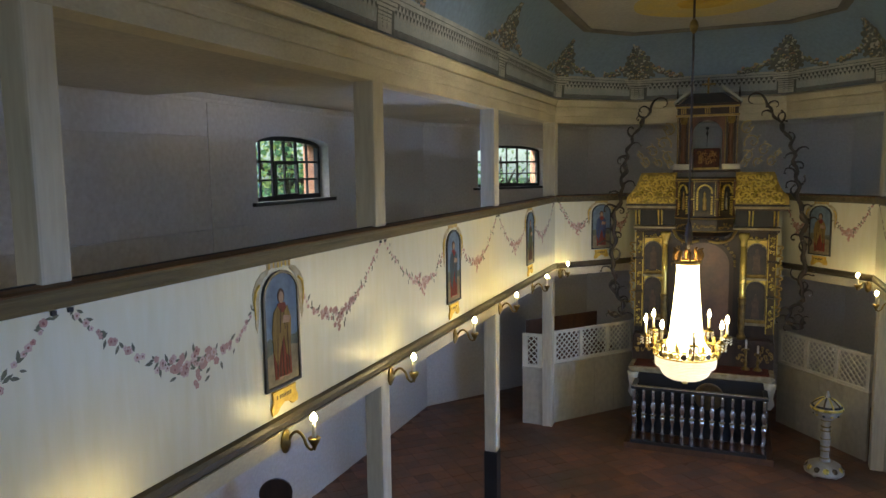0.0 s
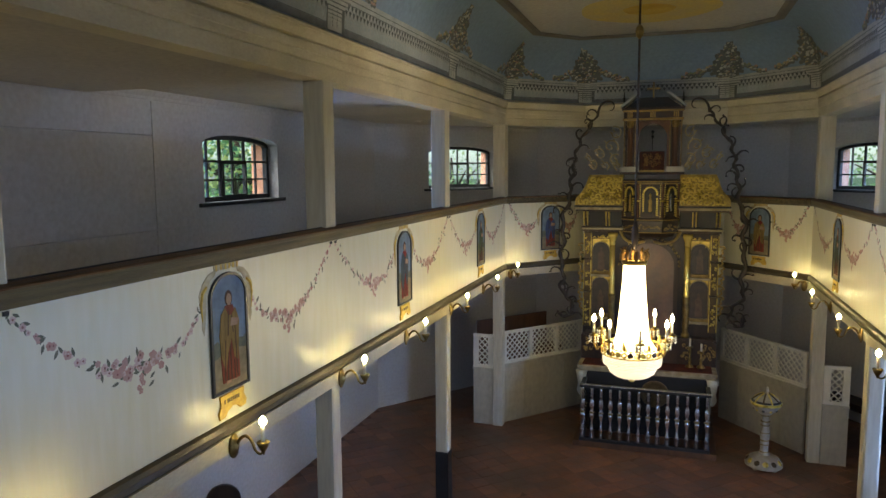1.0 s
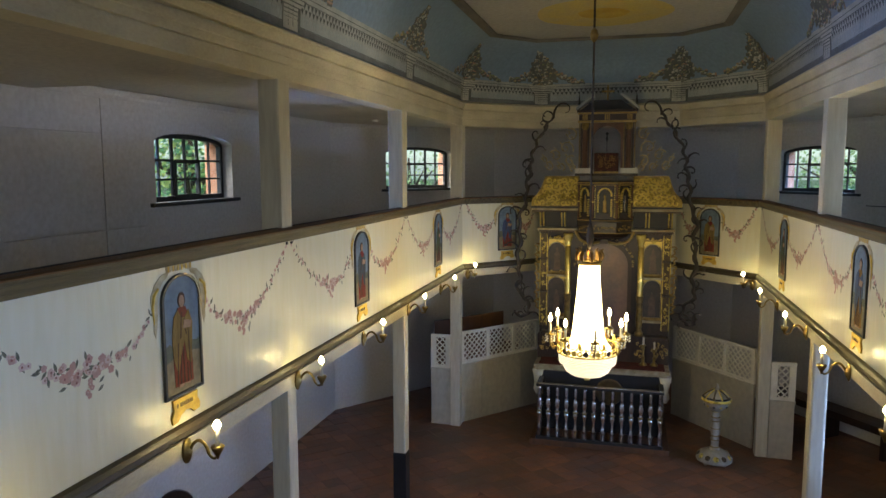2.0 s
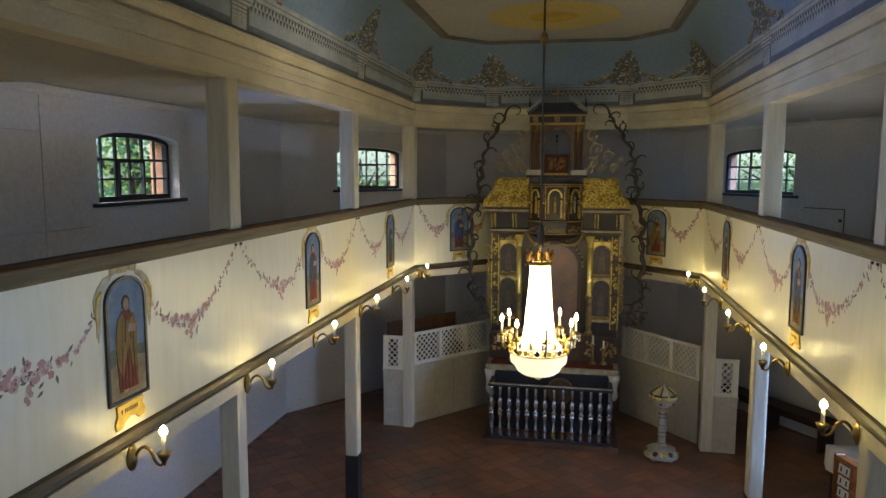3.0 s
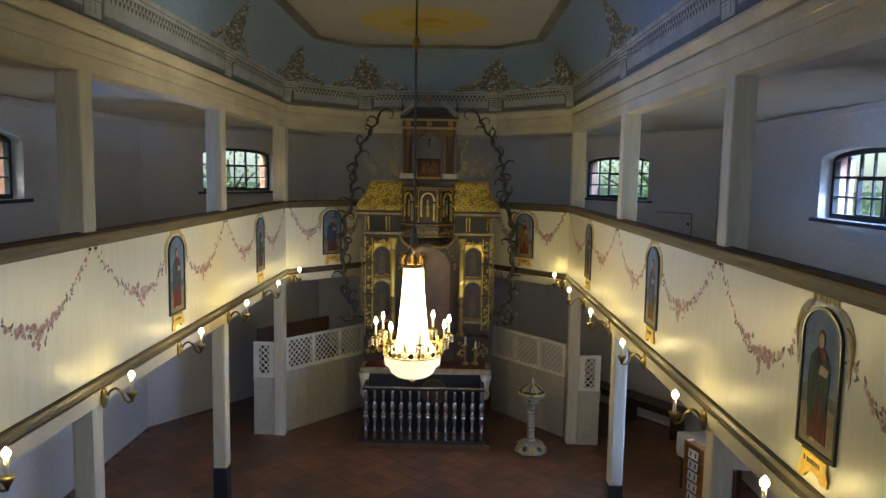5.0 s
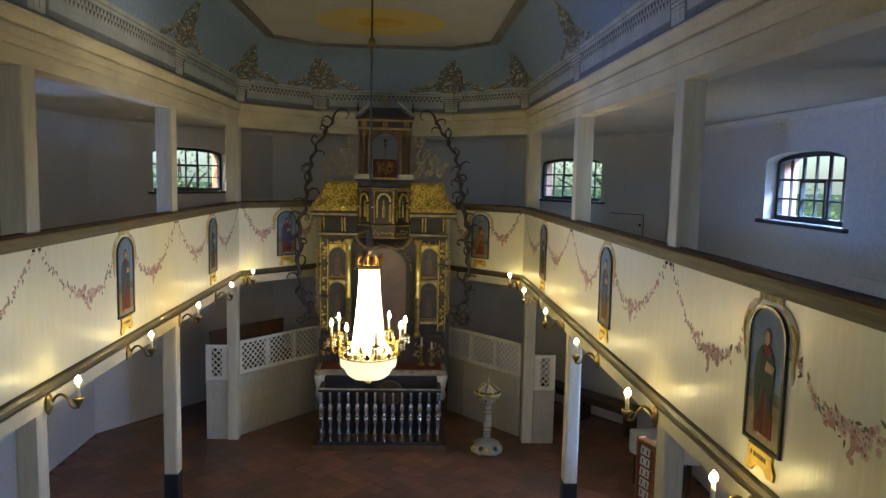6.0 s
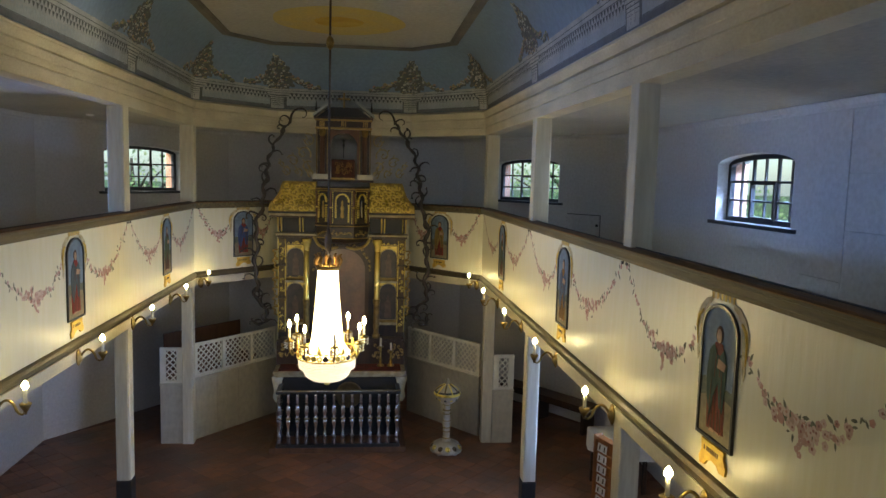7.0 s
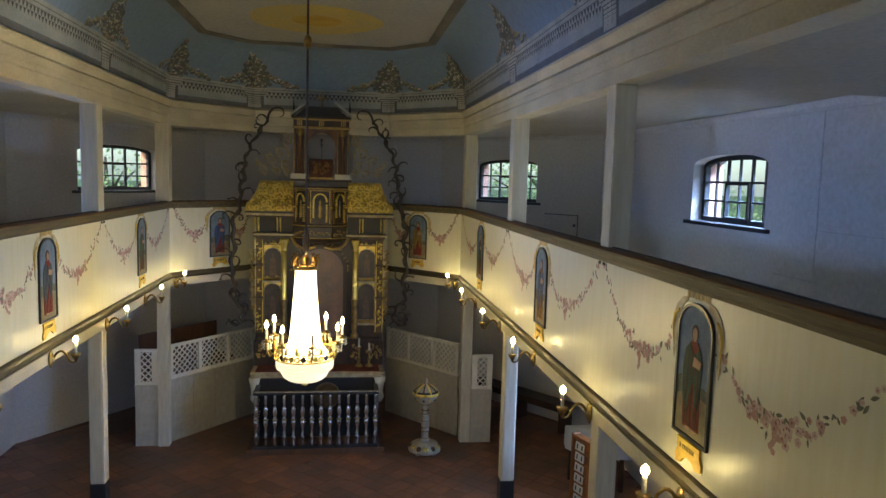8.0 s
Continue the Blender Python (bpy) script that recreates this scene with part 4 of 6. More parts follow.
for sx in (-1, 1):
    v = thing("carved_vine", pose(sx * 0.96, ALTAR_Y + 0.08, 0), "dark carved vine with curling tendrils beside the altar", "carving", "altar vines")
    inward = 0.03 if sx > 0 else 0.0
    stem = smooth_line([(sx * (x - 1.0 - inward * max(0, z - 4.35) / 0.58), 0.02 * math.sin(7 * z), z) for x, z in VINE_LINE], 6)
    stem = [p + Vector((0.022 * math.sin(k * 1.05), 0, 0)) for k, p in enumerate(stem)]
    part("stem", tube(stem, [0.016 + 0.017 * math.sin(math.pi * i / len(stem)) + 0.006 * math.sin(i * 1.7) for i in range(len(stem))], 8), VINE, v, smooth=True)
    top = stem[0]
    hook = curl((top.x, top.y, top.z - 0.03), math.radians(90 + sx * 4), sx * 0.40, 0.054, 14)
    part("tendril", tube(hook, [0.020 - 0.0011 * k for k in range(14)], 7), VINE, v, smooth=True)
    hook = curl((top.x, top.y, top.z - 0.02), math.radians(90 - sx * 25), -sx * 0.62, 0.040, 9)
    part("tendril", tube(hook, [0.016 - 0.0013 * k for k in range(9)], 7), VINE, v, smooth=True)
    for i in range(3, len(stem) - 2, 4):
        q = stem[i]
        side = 1 if (i // 4) % 2 else -1
        for s in ((side,) if rng.random() < 0.6 else (side, -side)):
            up = rng.uniform(0, 75)
            heading = math.radians(up if s > 0 else 180 - up)
            n = rng.choice((8, 10, 12))
            line = curl((q.x, q.y, q.z), heading, rng.choice((-s, -s, s)) * rng.uniform(0.32, 0.56), rng.uniform(0.025, 0.039), n)
            part("tendril", tube(line, [0.020 - 0.016 * k / n for k in range(n)], 6), VINE, v, smooth=True)
            if rng.random() < 0.85:
                e = line[-1]
                part("leaf", tube([e, (e.x + s * 0.014, e.y - 0.012, e.z + 0.012), (e.x + s * 0.034, e.y - 0.015, e.z + 0.008)], [0.006, 0.016, 0.002], 6), SILVER if rng.random() < 0.65 else VINE, v, smooth=True)

# altar table, its cloth, steps
step = tagged(part("altar_step", boxes((-1.0, 1.0, 10.30, 12.0, 0, 0.09), bev=0.01), BROWN), "low brown wooden step under the altar", "step", kind="structure")
table = thing("altar_table", pose(0, 10.95, 0.09), "stone altar table with a pale moulded top", "altar table")
part("base", boxes((-0.90, 0.90, -0.16, 0.2, 0, 0.93), bev=0.01), DARKWOOD, table)
part("top", boxes((-1.0, 1.0, -0.24, 0.2, 0.975, 1.03), (-0.97, 0.97, -0.21, 0.2, 0.94, 0.975), bev=0.01), PALEGILT, table, "cream moulded table top")
for sx in (-1, 1):
    part("console", lathe([(0.03, 0.55), (0.07, 0.62), (0.05, 0.72), (0.075, 0.85), (0.09, 0.93)], 12, None, (sx * 0.94, -0.17, 0)), WHITE, table, "white scrolled bracket", True)
cloth = thing("altar_cloth", pose(0, 10.95, 1.121), "dark red altar cloth covering the table", "cloth")
part("top_cloth", boxes((-0.93, 0.93, -0.2, 0.19, 0, 0.012), bev=0.003), REDCLOTH, cloth)
front = thing("altar_frontal", pose(0, 10.76, 0.09), "black altar frontal with a round gilt emblem", "cloth")
part("hanging", boxes((-0.88, 0.88, 0.0, 0.02, 0.02, 0.925), bev=0.004), BLACKCLOTH, front)
part("emblem", lathe([(0.2, 0.0), (0.205, 0.006), (0.19, 0.012), (0.165, 0.012), (0.15, 0.007), (0.01, 0.009)], 30), PILASTER, front, "round dull gilt emblem", True).matrix_basis = pose(0.14, 0.0, 0.66, 90)
for x, h in ((-0.62, 0.42), (0.62, 0.42), (0.78, 0.34)):
    c = thing("altar_candlestick", pose(x, 11.0, 1.135), "brass candlestick standing on the altar cloth", "candlestick", "altar candlesticks")
    part("stand", lathe([(0.06, 0), (0.055, 0.02), (0.018, 0.05), (0.024, 0.12), (0.012, 0.16), (0.02, h * 0.6), (0.012, h * 0.75), (0.04, h - 0.12), (0.042, h - 0.11)], 14), BRASS, c, smooth=True)
    part("candle", lathe([(0.015, h - 0.11), (0.015, h + 0.02), (0.003, h + 0.03)], 10), WAX, c, smooth=True)

# communion rail
RAIL_X, RAIL_Y0 = 0.88, 10.33
rail = thing("communion_rail", pose(0, RAIL_Y0, 0.09), "black communion rail with silvered turned balusters", "altar rail")
part("top_rail", boxes((-0.91, 0.91, -0.03, 0.03, 0.81, 0.845), bev=0.006), BLACKP, rail)
part("top_line", boxes((-0.912, 0.912, -0.034, 0.034, 0.846, 0.856), bev=0.003), SILVER, rail, "silvered edge")
part("bottom_rail", boxes((-0.91, 0.91, -0.035, 0.035, 0.0, 0.05), bev=0.008), BLACKP, rail)
for sx in (-1, 1):
    part("side_rail", boxes((sx * 0.88 - 0.03, sx * 0.88 + 0.03, 0.042, 0.42, 0.80, 0.845), bev=0.006), BLACKP, rail)
    part("side_foot_rail", boxes((sx * 0.88 - 0.03, sx * 0.88 + 0.03, 0.042, 0.42, 0.0, 0.05), bev=0.006), BLACKP, rail)
BAL = [(0.018, 0.05), (0.027, 0.068), (0.015, 0.084), (0.026, 0.102), (0.015, 0.118), (0.028, 0.15), (0.031, 0.175), (0.018, 0.22), (0.014, 0.30), (0.020, 0.34), (0.031, 0.385), (0.031, 0.41), (0.016, 0.428), (0.031, 0.45), (0.017, 0.47), (0.028, 0.51), (0.035, 0.56), (0.026, 0.62), (0.015, 0.67), (0.026, 0.688), (0.014, 0.704), (0.026, 0.722), (0.014, 0.738), (0.026, 0.758), (0.016, 0.775), (0.022, 0.792), (0.016, 0.812)]
first = None
spots = [(-0.86 + 1.72 * k / 13, 0) for k in range(14)] + [(sx * 0.88, 0.14 + 0.125 * k) for sx in (-1, 1) for k in range(3)]
for x, y in spots:
    if first is None:
        first = part("baluster", lathe([(r * 1.2, z) for r, z in BAL], 12), SILVER, rail, "silvered turned baluster", True)
        ring = part("ring", lathe([(0.034, 0.430), (0.038, 0.438), (0.038, 0.446), (0.034, 0.452)], 12), DULLGOLD, first, "gilt ring", True)
        first.location = (x, y, 0)
    else:
        b = new("baluster", first.data)
        b.parent, b.location = rail, (x, y, 0)
        r2 = new("ring", ring.data)
        r2.parent = b

# baptismal font
font = thing("baptismal_font", pose(1.60, 10.25, 0), "white and gold turned baptismal font on a round foot", "font")
part("foot", lathe([(0.235, 0.05), (0.24, 0.075), (0.225, 0.10), (0.185, 0.16), (0.15, 0.18), (0.07, 0.20)], 28), FONTWHITE, font, smooth=True)
for k in range(12):
    a = 2 * math.pi * k / 12
    b = lathe([(0.040, 0), (0.034, 0.012), (0.004, 0.018)], 12)
    ob = part("boss", b, GOLD if k % 2 else PILASTER, font, "shiny oval boss", True)
    part("boss_rim", lathe([(0.040, -0.002), (0.050, 0.004), (0.040, 0.009)], 12, hoop=True), FONTWHITE, ob)
    ob.matrix_basis = pose(0.208 * math.cos(a), 0.208 * math.sin(a), 0.127, 0, 52, math.degrees(a))
for k in range(4):
    a = math.pi / 4 + math.pi * k / 2
    part("ball_foot", lathe([(0.004, 0), (0.026, 0.012), (0.034, 0.03), (0.026, 0.05), (0.01, 0.058)], 12, None, (0.17 * math.cos(a), 0.17 * math.sin(a), 0)), FONTWHITE, font, smooth=True)
part("stem", lathe([(0.07, 0.20), (0.062, 0.23), (0.052, 0.26), (0.05, 0.33), (0.058, 0.34), (0.058, 0.36), (0.05, 0.37), (0.056, 0.42), (0.066, 0.47), (0.056, 0.53), (0.047, 0.60), (0.058, 0.61), (0.058, 0.63), (0.047, 0.64), (0.047, 0.74), (0.06, 0.76)], 20), FONTWHITE, font, smooth=True)
part("stem_ring", lathe([(0.059, 0.338), (0.064, 0.345), (0.059, 0.352)], 20), BRASS, font, "gilt ring", True)
part("stem_ring", lathe([(0.059, 0.608), (0.064, 0.615), (0.059, 0.622)], 20), BRASS, font, "gilt ring", True)
for z in (0.235, 0.395, 0.50, 0.66, 0.745):
    part("stem_line", lathe([(0.056, z), (0.066, z + 0.008), (0.056, z + 0.016)], 18), DULLGOLD, font, "dark gilt ring", True)
part("lid_band", lathe([(0.180, 0.944), (0.1895, 0.950), (0.170, 0.968)], 26, hoop=True), BLACKP, font, "dark painted band", True)
part("bowl", lathe([(0.06, 0.76), (0.10, 0.79), (0.155, 0.845), (0.18, 0.89), (0.19, 0.915)], 26), FONTWHITE, font, smooth=True)
part("rim", lathe([(0.192, 0.905), (0.2, 0.915), (0.2, 0.93), (0.19, 0.94)], 26), GOLD, font, "gilt rim", True)
lid = part("lid", lathe([(0.188, 0.941), (0.17, 0.965), (0.12, 1.01), (0.06, 1.045), (0.03, 1.055), (0.02, 1.07), (0.032, 1.09), (0.014, 1.11), (0.024, 1.125), (0.008, 1.14), (0.003, 1.155)], 26), FONTWHITE, font, "white domed lid", True)
for k in range(10):
    a = 2 * math.pi * k / 10
    q = [(0.186 * math.cos(a), 0.186 * math.sin(a), 0.945), (0.15 * math.cos(a), 0.15 * math.sin(a), 0.987), (0.09 * math.cos(a), 0.09 * math.sin(a), 1.032), (0.04 * math.cos(a), 0.04 * math.sin(a), 1.055)]
    part("rib", tube(q, 0.011, 6), PILASTER if k % 2 else GOLD, lid, "gilt rib", True)
    part("bowl_boss", lathe([(0.02, 0), (0.014, 0.01), (0.003, 0.012)], 8), BLACKP if k % 2 else GOLD, font).matrix_basis = pose(0.15 * math.cos(a), 0.15 * math.sin(a), 0.842, 0, 115, math.degrees(a))


# ---------------------------------------------------------------- pew boxes with lattice
def lattice(x0, x1, z0, z1, pitch=0.068, t=0.006):
    bm = bmesh.new()
    w, h = x1 - x0, z1 - z0
    for s in (-1, 1):
        k = -h
        while k < w + h:
            a = [(k, 0), (k + h, h)] if s > 0 else [(k, h), (k + h, 0)]
            (ax, az), (bx, bz) = a
            for lim in (0, w):
                if (ax < lim) != (bx < lim):
                    f = (lim - ax) / (bx - ax)
                    mid = (lim, az + (bz - az) * f)
                    if lim == 0:
                        ax, az = mid
                    else:
                        bx, bz = mid
            if ax >= -1e-6 and bx <= w + 1e-6 and bx - ax > 0.01:
                n = Vector((-(bz - az), bx - ax)).normalized() * 0.009
                y = 0.004 * s
                prism([(x0 + ax + n.x, z0 + az + n.y), (x0 + ax - n.x, z0 + az - n.y), (x0 + bx - n.x, z0 + bz - n.y), (x0 + bx + n.x, z0 + bz + n.y)], y - 0.004, y + 0.004, bm)
            k += pitch * 1.414
    return bm


def pew_screen(m, length, n, label, foot=0.94, top=1.50, wide=0.03):
    """Boarded screen with lattice panels; wide is half of a stile."""
    p = thing("pew_screen", m, label, "pew screen", "lattice pew screens")
    boards = max(1, round(length / 0.42))
    for k in range(boards):
        a, b = length * k / boards, length * (k + 1) / boards
        part("board", boxes((a + 0.0015, b - 0.0015, 0.0, 0.035, 0, foot), bev=0.003), PEWPAINT, p)
    part("ledge", boxes((-0.01, length + 0.01, -0.02, 0.05, foot + 0.001, foot + 0.03), bev=0.006), PEWPAINT, p)
    part("top_rail", boxes((0, length, -0.008, 0.042, top - 0.045, top), bev=0.006), LATTICE, p)
    part("low_rail", boxes((0, length, -0.002, 0.038, foot + 0.0305, foot + 0.075), bev=0.004), LATTICE, p)
    for k in range(n + 1):
        x = min(max(length * k / n, wide), length - wide)
        part("stile", boxes((x - wide, x + wide, -0.005, 0.04, foot + 0.0755, top - 0.0455), bev=0.004), LATTICE, p)
    for k in range(n):
        part("lattice", lattice(length * k / n + wide * 0.9, length * (k + 1) / n - wide * 0.9, foot + 0.07, top - 0.04), LATTICE, p, "white crossed slats").location = (0, 0.018, 0)
    return p


a, b = (-2.20, 10.94), (-1.12, 12.24)
ll = (Vector(b) - Vector(a)).length
pew_screen(along(a, b), ll, 3, "cream painted pew screen with white lattice panels")
pew_screen(along((1.12, 12.24), (2.20, 10.90)), ll, 3, "cream painted pew screen with white lattice panels")
pew_screen(pose(-2.665, 10.79, 0), 0.325, 1, "narrow cream pew door with a lattice panel", 0.90, 1.475, 0.042)
pew_screen(pose(2.353, 10.63, 0), 0.325, 1, "narrow cream pew door with a lattice panel", 0.82, 1.40, 0.045)

# ---------------------------------------------------------------- crystal chandelier
ch = thing("chandelier", pose(-0.02, 7.36, 1.88), "lit crystal chandelier with electric candles on a long rod", "chandelier")
part("rod", tube([(0, 0, 1.42), (0, 0, CEIL - 1.88)], 0.011, 8), IRON, ch, "long dark rod")
part("rod_ball", lathe([(0.01, 3.46), (0.034, 3.49), (0.042, 3.53), (0.034, 3.57), (0.01, 3.60)], 14), BRASS, ch, "brass ball", True)
part("sleeve", lathe([(0.012, 1.40), (0.03, 1.46), (0.04, 1.54), (0.026, 1.62), (0.012, 1.68)], 14), IRON, ch, smooth=True)
part("crown_ring", lathe([(0.118, 1.25), (0.126, 1.265), (0.126, 1.285), (0.115, 1.295)], 28, hoop=True), BRASS, ch, "brass ring", True)
for k in range(8):
    a = 2 * math.pi * k / 8 + 0.2
    pts = smooth_line([(0.118 * math.cos(a), 0.118 * math.sin(a), 1.29), (0.13 * math.cos(a), 0.13 * math.sin(a), 1.34), (0.115 * math.cos(a), 0.115 * math.sin(a), 1.385), (0.145 * math.cos(a), 0.145 * math.sin(a), 1.41)], 4)
    part("crown_leaf", tube(pts, [0.012, 0.014, 0.017, 0.02, 0.021, 0.022, 0.02, 0.018, 0.016, 0.013, 0.01, 0.008, 0.003], 7), CROWNGILT, ch, "dull gilt leaf", True)
NST = 26


def bead_string(pts, r):
    bm = bmesh.new()
    for p in pts:
        c = Vector(p)
        v = [bm.verts.new(c + Vector(d) * r) for d in ((1, 0, 0), (0, 1, 0), (-1, 0, 0), (0, -1, 0), (0, 0, 1.15), (0, 0, -1.15))]
        for i in range(4):
            bm.faces.new((v[i], v[(i + 1) % 4], v[4]))
            bm.faces.new((v[(i + 1) % 4], v[i], v[5]))
    return bm


body = [(0.095 + 0.075 * (i / 44) ** 1.4 + 0.06 * max(0, (i - 37) / 7) ** 2, 1.255 - 0.0198 * i) for i in range(45)]
one = bead_string([(r, 0, z) for r, z in body], 0.0125)
# the beads carry the glow in their material, though only bulbs give light
base = part("crystal_string", one, CRYSTAL, ch, "string of crystal beads given a glow for the light inside")
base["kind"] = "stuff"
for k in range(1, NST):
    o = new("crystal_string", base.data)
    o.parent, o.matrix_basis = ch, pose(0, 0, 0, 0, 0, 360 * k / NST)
BOWL = [(0.291, 0.328), (0.291, 0.312), (0.291, 0.296), (0.29, 0.28), (0.289, 0.264), (0.287, 0.248), (0.283, 0.233), (0.246, 0.222), (0.244, 0.207), (0.24, 0.192), (0.234, 0.177), (0.227, 0.162), (0.218, 0.148), (0.206, 0.135), (0.19, 0.123), (0.17, 0.113), (0.147, 0.105), (0.119, 0.099), (0.088, 0.096)]
for k, (r, z) in enumerate(BOWL):
    d = 0.0068 if k % 3 else 0.0082
    # rings glow by material, imitating lamp light caught in the glass
    part("bowl_ring", lathe([(r - d, z), (r, z - d), (r + d, z), (r, z + d)], 40, hoop=True), BOWLGLASS, ch, "ring of strung crystal given a glow for the light inside")
part("bowl_hoop", lathe([(0.30, 0.337), (0.313, 0.337), (0.313, 0.350), (0.30, 0.350)], 48, hoop=True), GOLD, ch, "pierced gilt hoop", True)
part("upper_hoop", lathe([(0.296, 0.418), (0.308, 0.418), (0.308, 0.428), (0.296, 0.428)], 48, hoop=True), GOLD, ch, "slim gilt hoop", True)
for k in range(32):
    a = 2 * math.pi * k / 32
    part("hoop_ornament", lathe([(0.012, 0), (0.026, 0.004), (0.030, 0.010), (0.018, 0.014)] if k % 2 else [(0.003, 0), (0.026, 0.004), (0.030, 0.010), (0.006, 0.014)], 10, hoop=bool(k % 2)), GOLD if k % 4 else IRON, ch).matrix_basis = pose(0.302 * math.cos(a), 0.302 * math.sin(a), 0.384, 0, 90, math.degrees(a))
for k in range(16):
    a = 2 * math.pi * (k + 0.5) / 16
    part("hoop_leaf", tube([(0.30, 0, 0.428), (0.315, 0, 0.452), (0.308, 0, 0.478), (0.325, 0, 0.500)], [0.016, 0.020, 0.014, 0.004], 6), GOLD if k % 2 else CROWNGILT, ch, "small gilt leaf", True).matrix_basis = pose(0, 0, 0, 0, 0, math.degrees(a))
part("bottom_knob", lathe([(0.004, 0.035), (0.028, 0.043), (0.034, 0.06), (0.028, 0.078), (0.09, 0.092)], 14), GOLD, ch, "gilt knob", True)
# one glowing core stands in for the bulbs inside
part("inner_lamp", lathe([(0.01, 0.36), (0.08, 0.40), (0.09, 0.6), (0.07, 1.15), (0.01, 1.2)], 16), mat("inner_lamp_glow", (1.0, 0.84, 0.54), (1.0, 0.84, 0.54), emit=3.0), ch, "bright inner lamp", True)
for k in range(8):
    a = 2 * math.pi * (k + 0.3) / 8
    arm = part("arm", tube(smooth_line([(0.30, 0, 0.37), (0.34, 0, 0.40), (0.355, 0, 0.37), (0.385, 0, 0.43), (0.39, 0, 0.505)], 5), 0.009, 7), BRASS, ch, "curved brass arm", True)
    arm.matrix_basis = pose(0, 0, 0, 0, 0, math.degrees(a))
    part("drip_pan", lathe([(0.012, 0.42), (0.045, 0.435), (0.048, 0.445), (0.016, 0.445), (0.016, 0.47)], 16, None, (0.39, 0, 0.085)), BRASS, arm, "brass pan", True)
    part("candle", lathe([(0.013, 0.455), (0.013, 0.58)], 12, None, (0.39, 0, 0.085)), WAX, arm, "white candle tube", True)
    part("bulb", lathe([(0.010, 0.58), (0.016, 0.594), (0.018, 0.608), (0.013, 0.63), (0.006, 0.648), (0.002, 0.658)], 12, None, (0.39, 0, 0.085)), FLAMEC, arm, "lit flame bulb", True)
    for j in range(7):
        b2 = 2 * math.pi * j / 7
        part("crystal_drop", bead_string([(0.39 + 0.045 * math.cos(b2), 0.045 * math.sin(b2), 0.51), (0.39 + 0.045 * math.cos(b2), 0.045 * math.sin(b2), 0.485), (0.39 + 0.045 * math.cos(b2), 0.045 * math.sin(b2), 0.457)], 0.010), DROPS, arm, "clear glass drop")


# ---------------------------------------------------------------- wall lights, pictures and garlands on the parapet
def sconce(m):
    s = thing("wall_light", m, "brass wall light with one lit candle bulb", "wall lamp", "gallery wall lights")
    plate = lathe([(0.062, 0), (0.06, 0.008), (0.045, 0.014), (0.03, 0.024), (0.012, 0.034)], 18)
    plate.transform(pose(0, 0, 0, 90) @ Matrix.Diagonal((0.8, 1.25, 1, 1)))
    part("backplate", plate, BRASS, s, smooth=True)
    part("arm", tube(smooth_line([(0, -0.02, 0.0), (0, -0.05, 0.05), (0, -0.09, 0.07), (0, -0.13, 0.04), (0, -0.15, -0.01), (0, -0.18, -0.03), (0, -0.20, -0.01), (0, -0.205, 0.03)], 5), [0.010] * 20 + [0.008] * 16, 8), BRASS, s, smooth=True)
    part("cup", lathe([(0.006, -0.03), (0.012, -0.01), (0.03, 0.02), (0.04, 0.045), (0.036, 0.05), (0.015, 0.05)], 16, None, (0, -0.205, 0.0)), BRASS, s, smooth=True)
    c = part("candle", lathe([(0.0125, 0.04), (0.0125, 0.150)], 12, None, (0, -0.205, 0)), WAX, s, "white candle tube", True)
    part("bulb", lathe([(0.010, 0.150), (0.0195, 0.159), (0.0225, 0.172), (0.017, 0.188), (0.007, 0.200), (0.002, 0.207)], 14, None, (0, -0.205, 0)), FLAME, c, "lit flame-shaped bulb", True)
    return s


S0 = sconce(on("left", 3.52, 0.022, 2.46))
for side, ys in (("left", (0.65, 2.10, 4.97, 6.40, 7.86, 9.33)), ("right", (0.5, 1.95, 3.36, 4.76, 6.28, 7.74, 9.20))):
    for y in ys:
        copy_thing(S0, on(side, y, 0.022, 2.46))
copy_thing(S0, on("left_slant", 0.09, 0.022, 2.46))
copy_thing(S0, on("right_slant", 1.46, 0.022, 2.46))

ROBES = [((0.30, 0.12, 0.07), (0.12, 0.17, 0.13)), ((0.36, 0.10, 0.06), (0.42, 0.27, 0.09)), ((0.42, 0.06, 0.05), (0.12, 0.16, 0.18)), ((0.20, 0.09, 0.07), (0.14, 0.20, 0.12)), ((0.38, 0.08, 0.06), (0.12, 0.16, 0.30)), ((0.36, 0.07, 0.05), (0.44, 0.30, 0.10)), ((0.30, 0.12, 0.07), (0.12, 0.17, 0.13)), ((0.42, 0.22, 0.06), (0.15, 0.2, 0.3)), ((0.30, 0.09, 0.06), (0.10, 0.15, 0.11))]
def matt(m):
    """Dull varnish."""
    m.node_tree.nodes["Principled BSDF"].inputs["Specular IOR Level"].default_value = 0.12
    return m


PSKY = mat("picture_sky", (0.25, 0.33, 0.40), (0.11, 0.15, 0.20), rough=0.6, scale=7, fine=30, wear=1.1)
PLAND = mat("picture_land", (0.36, 0.30, 0.19), (0.17, 0.145, 0.09), rough=0.6, scale=11, fine=40, wear=1.1)
PSKIN = mat("picture_ochre", (0.42, 0.27, 0.18), (0.34, 0.2, 0.13), rough=0.4, scale=9)
PFOLD = matt(mat("picture_fold", (0.12, 0.07, 0.045), (0.075, 0.045, 0.03), rough=0.6, scale=9))
PBUSH = matt(mat("picture_bush", (0.17, 0.18, 0.13), (0.10, 0.11, 0.09), rough=0.6, scale=14))
for m in (PSKY, PLAND, PSKIN):
    matt(m)
PFRAME = mat("picture_frame_black", (0.035, 0.035, 0.033), (0.02, 0.02, 0.02), rough=0.35)


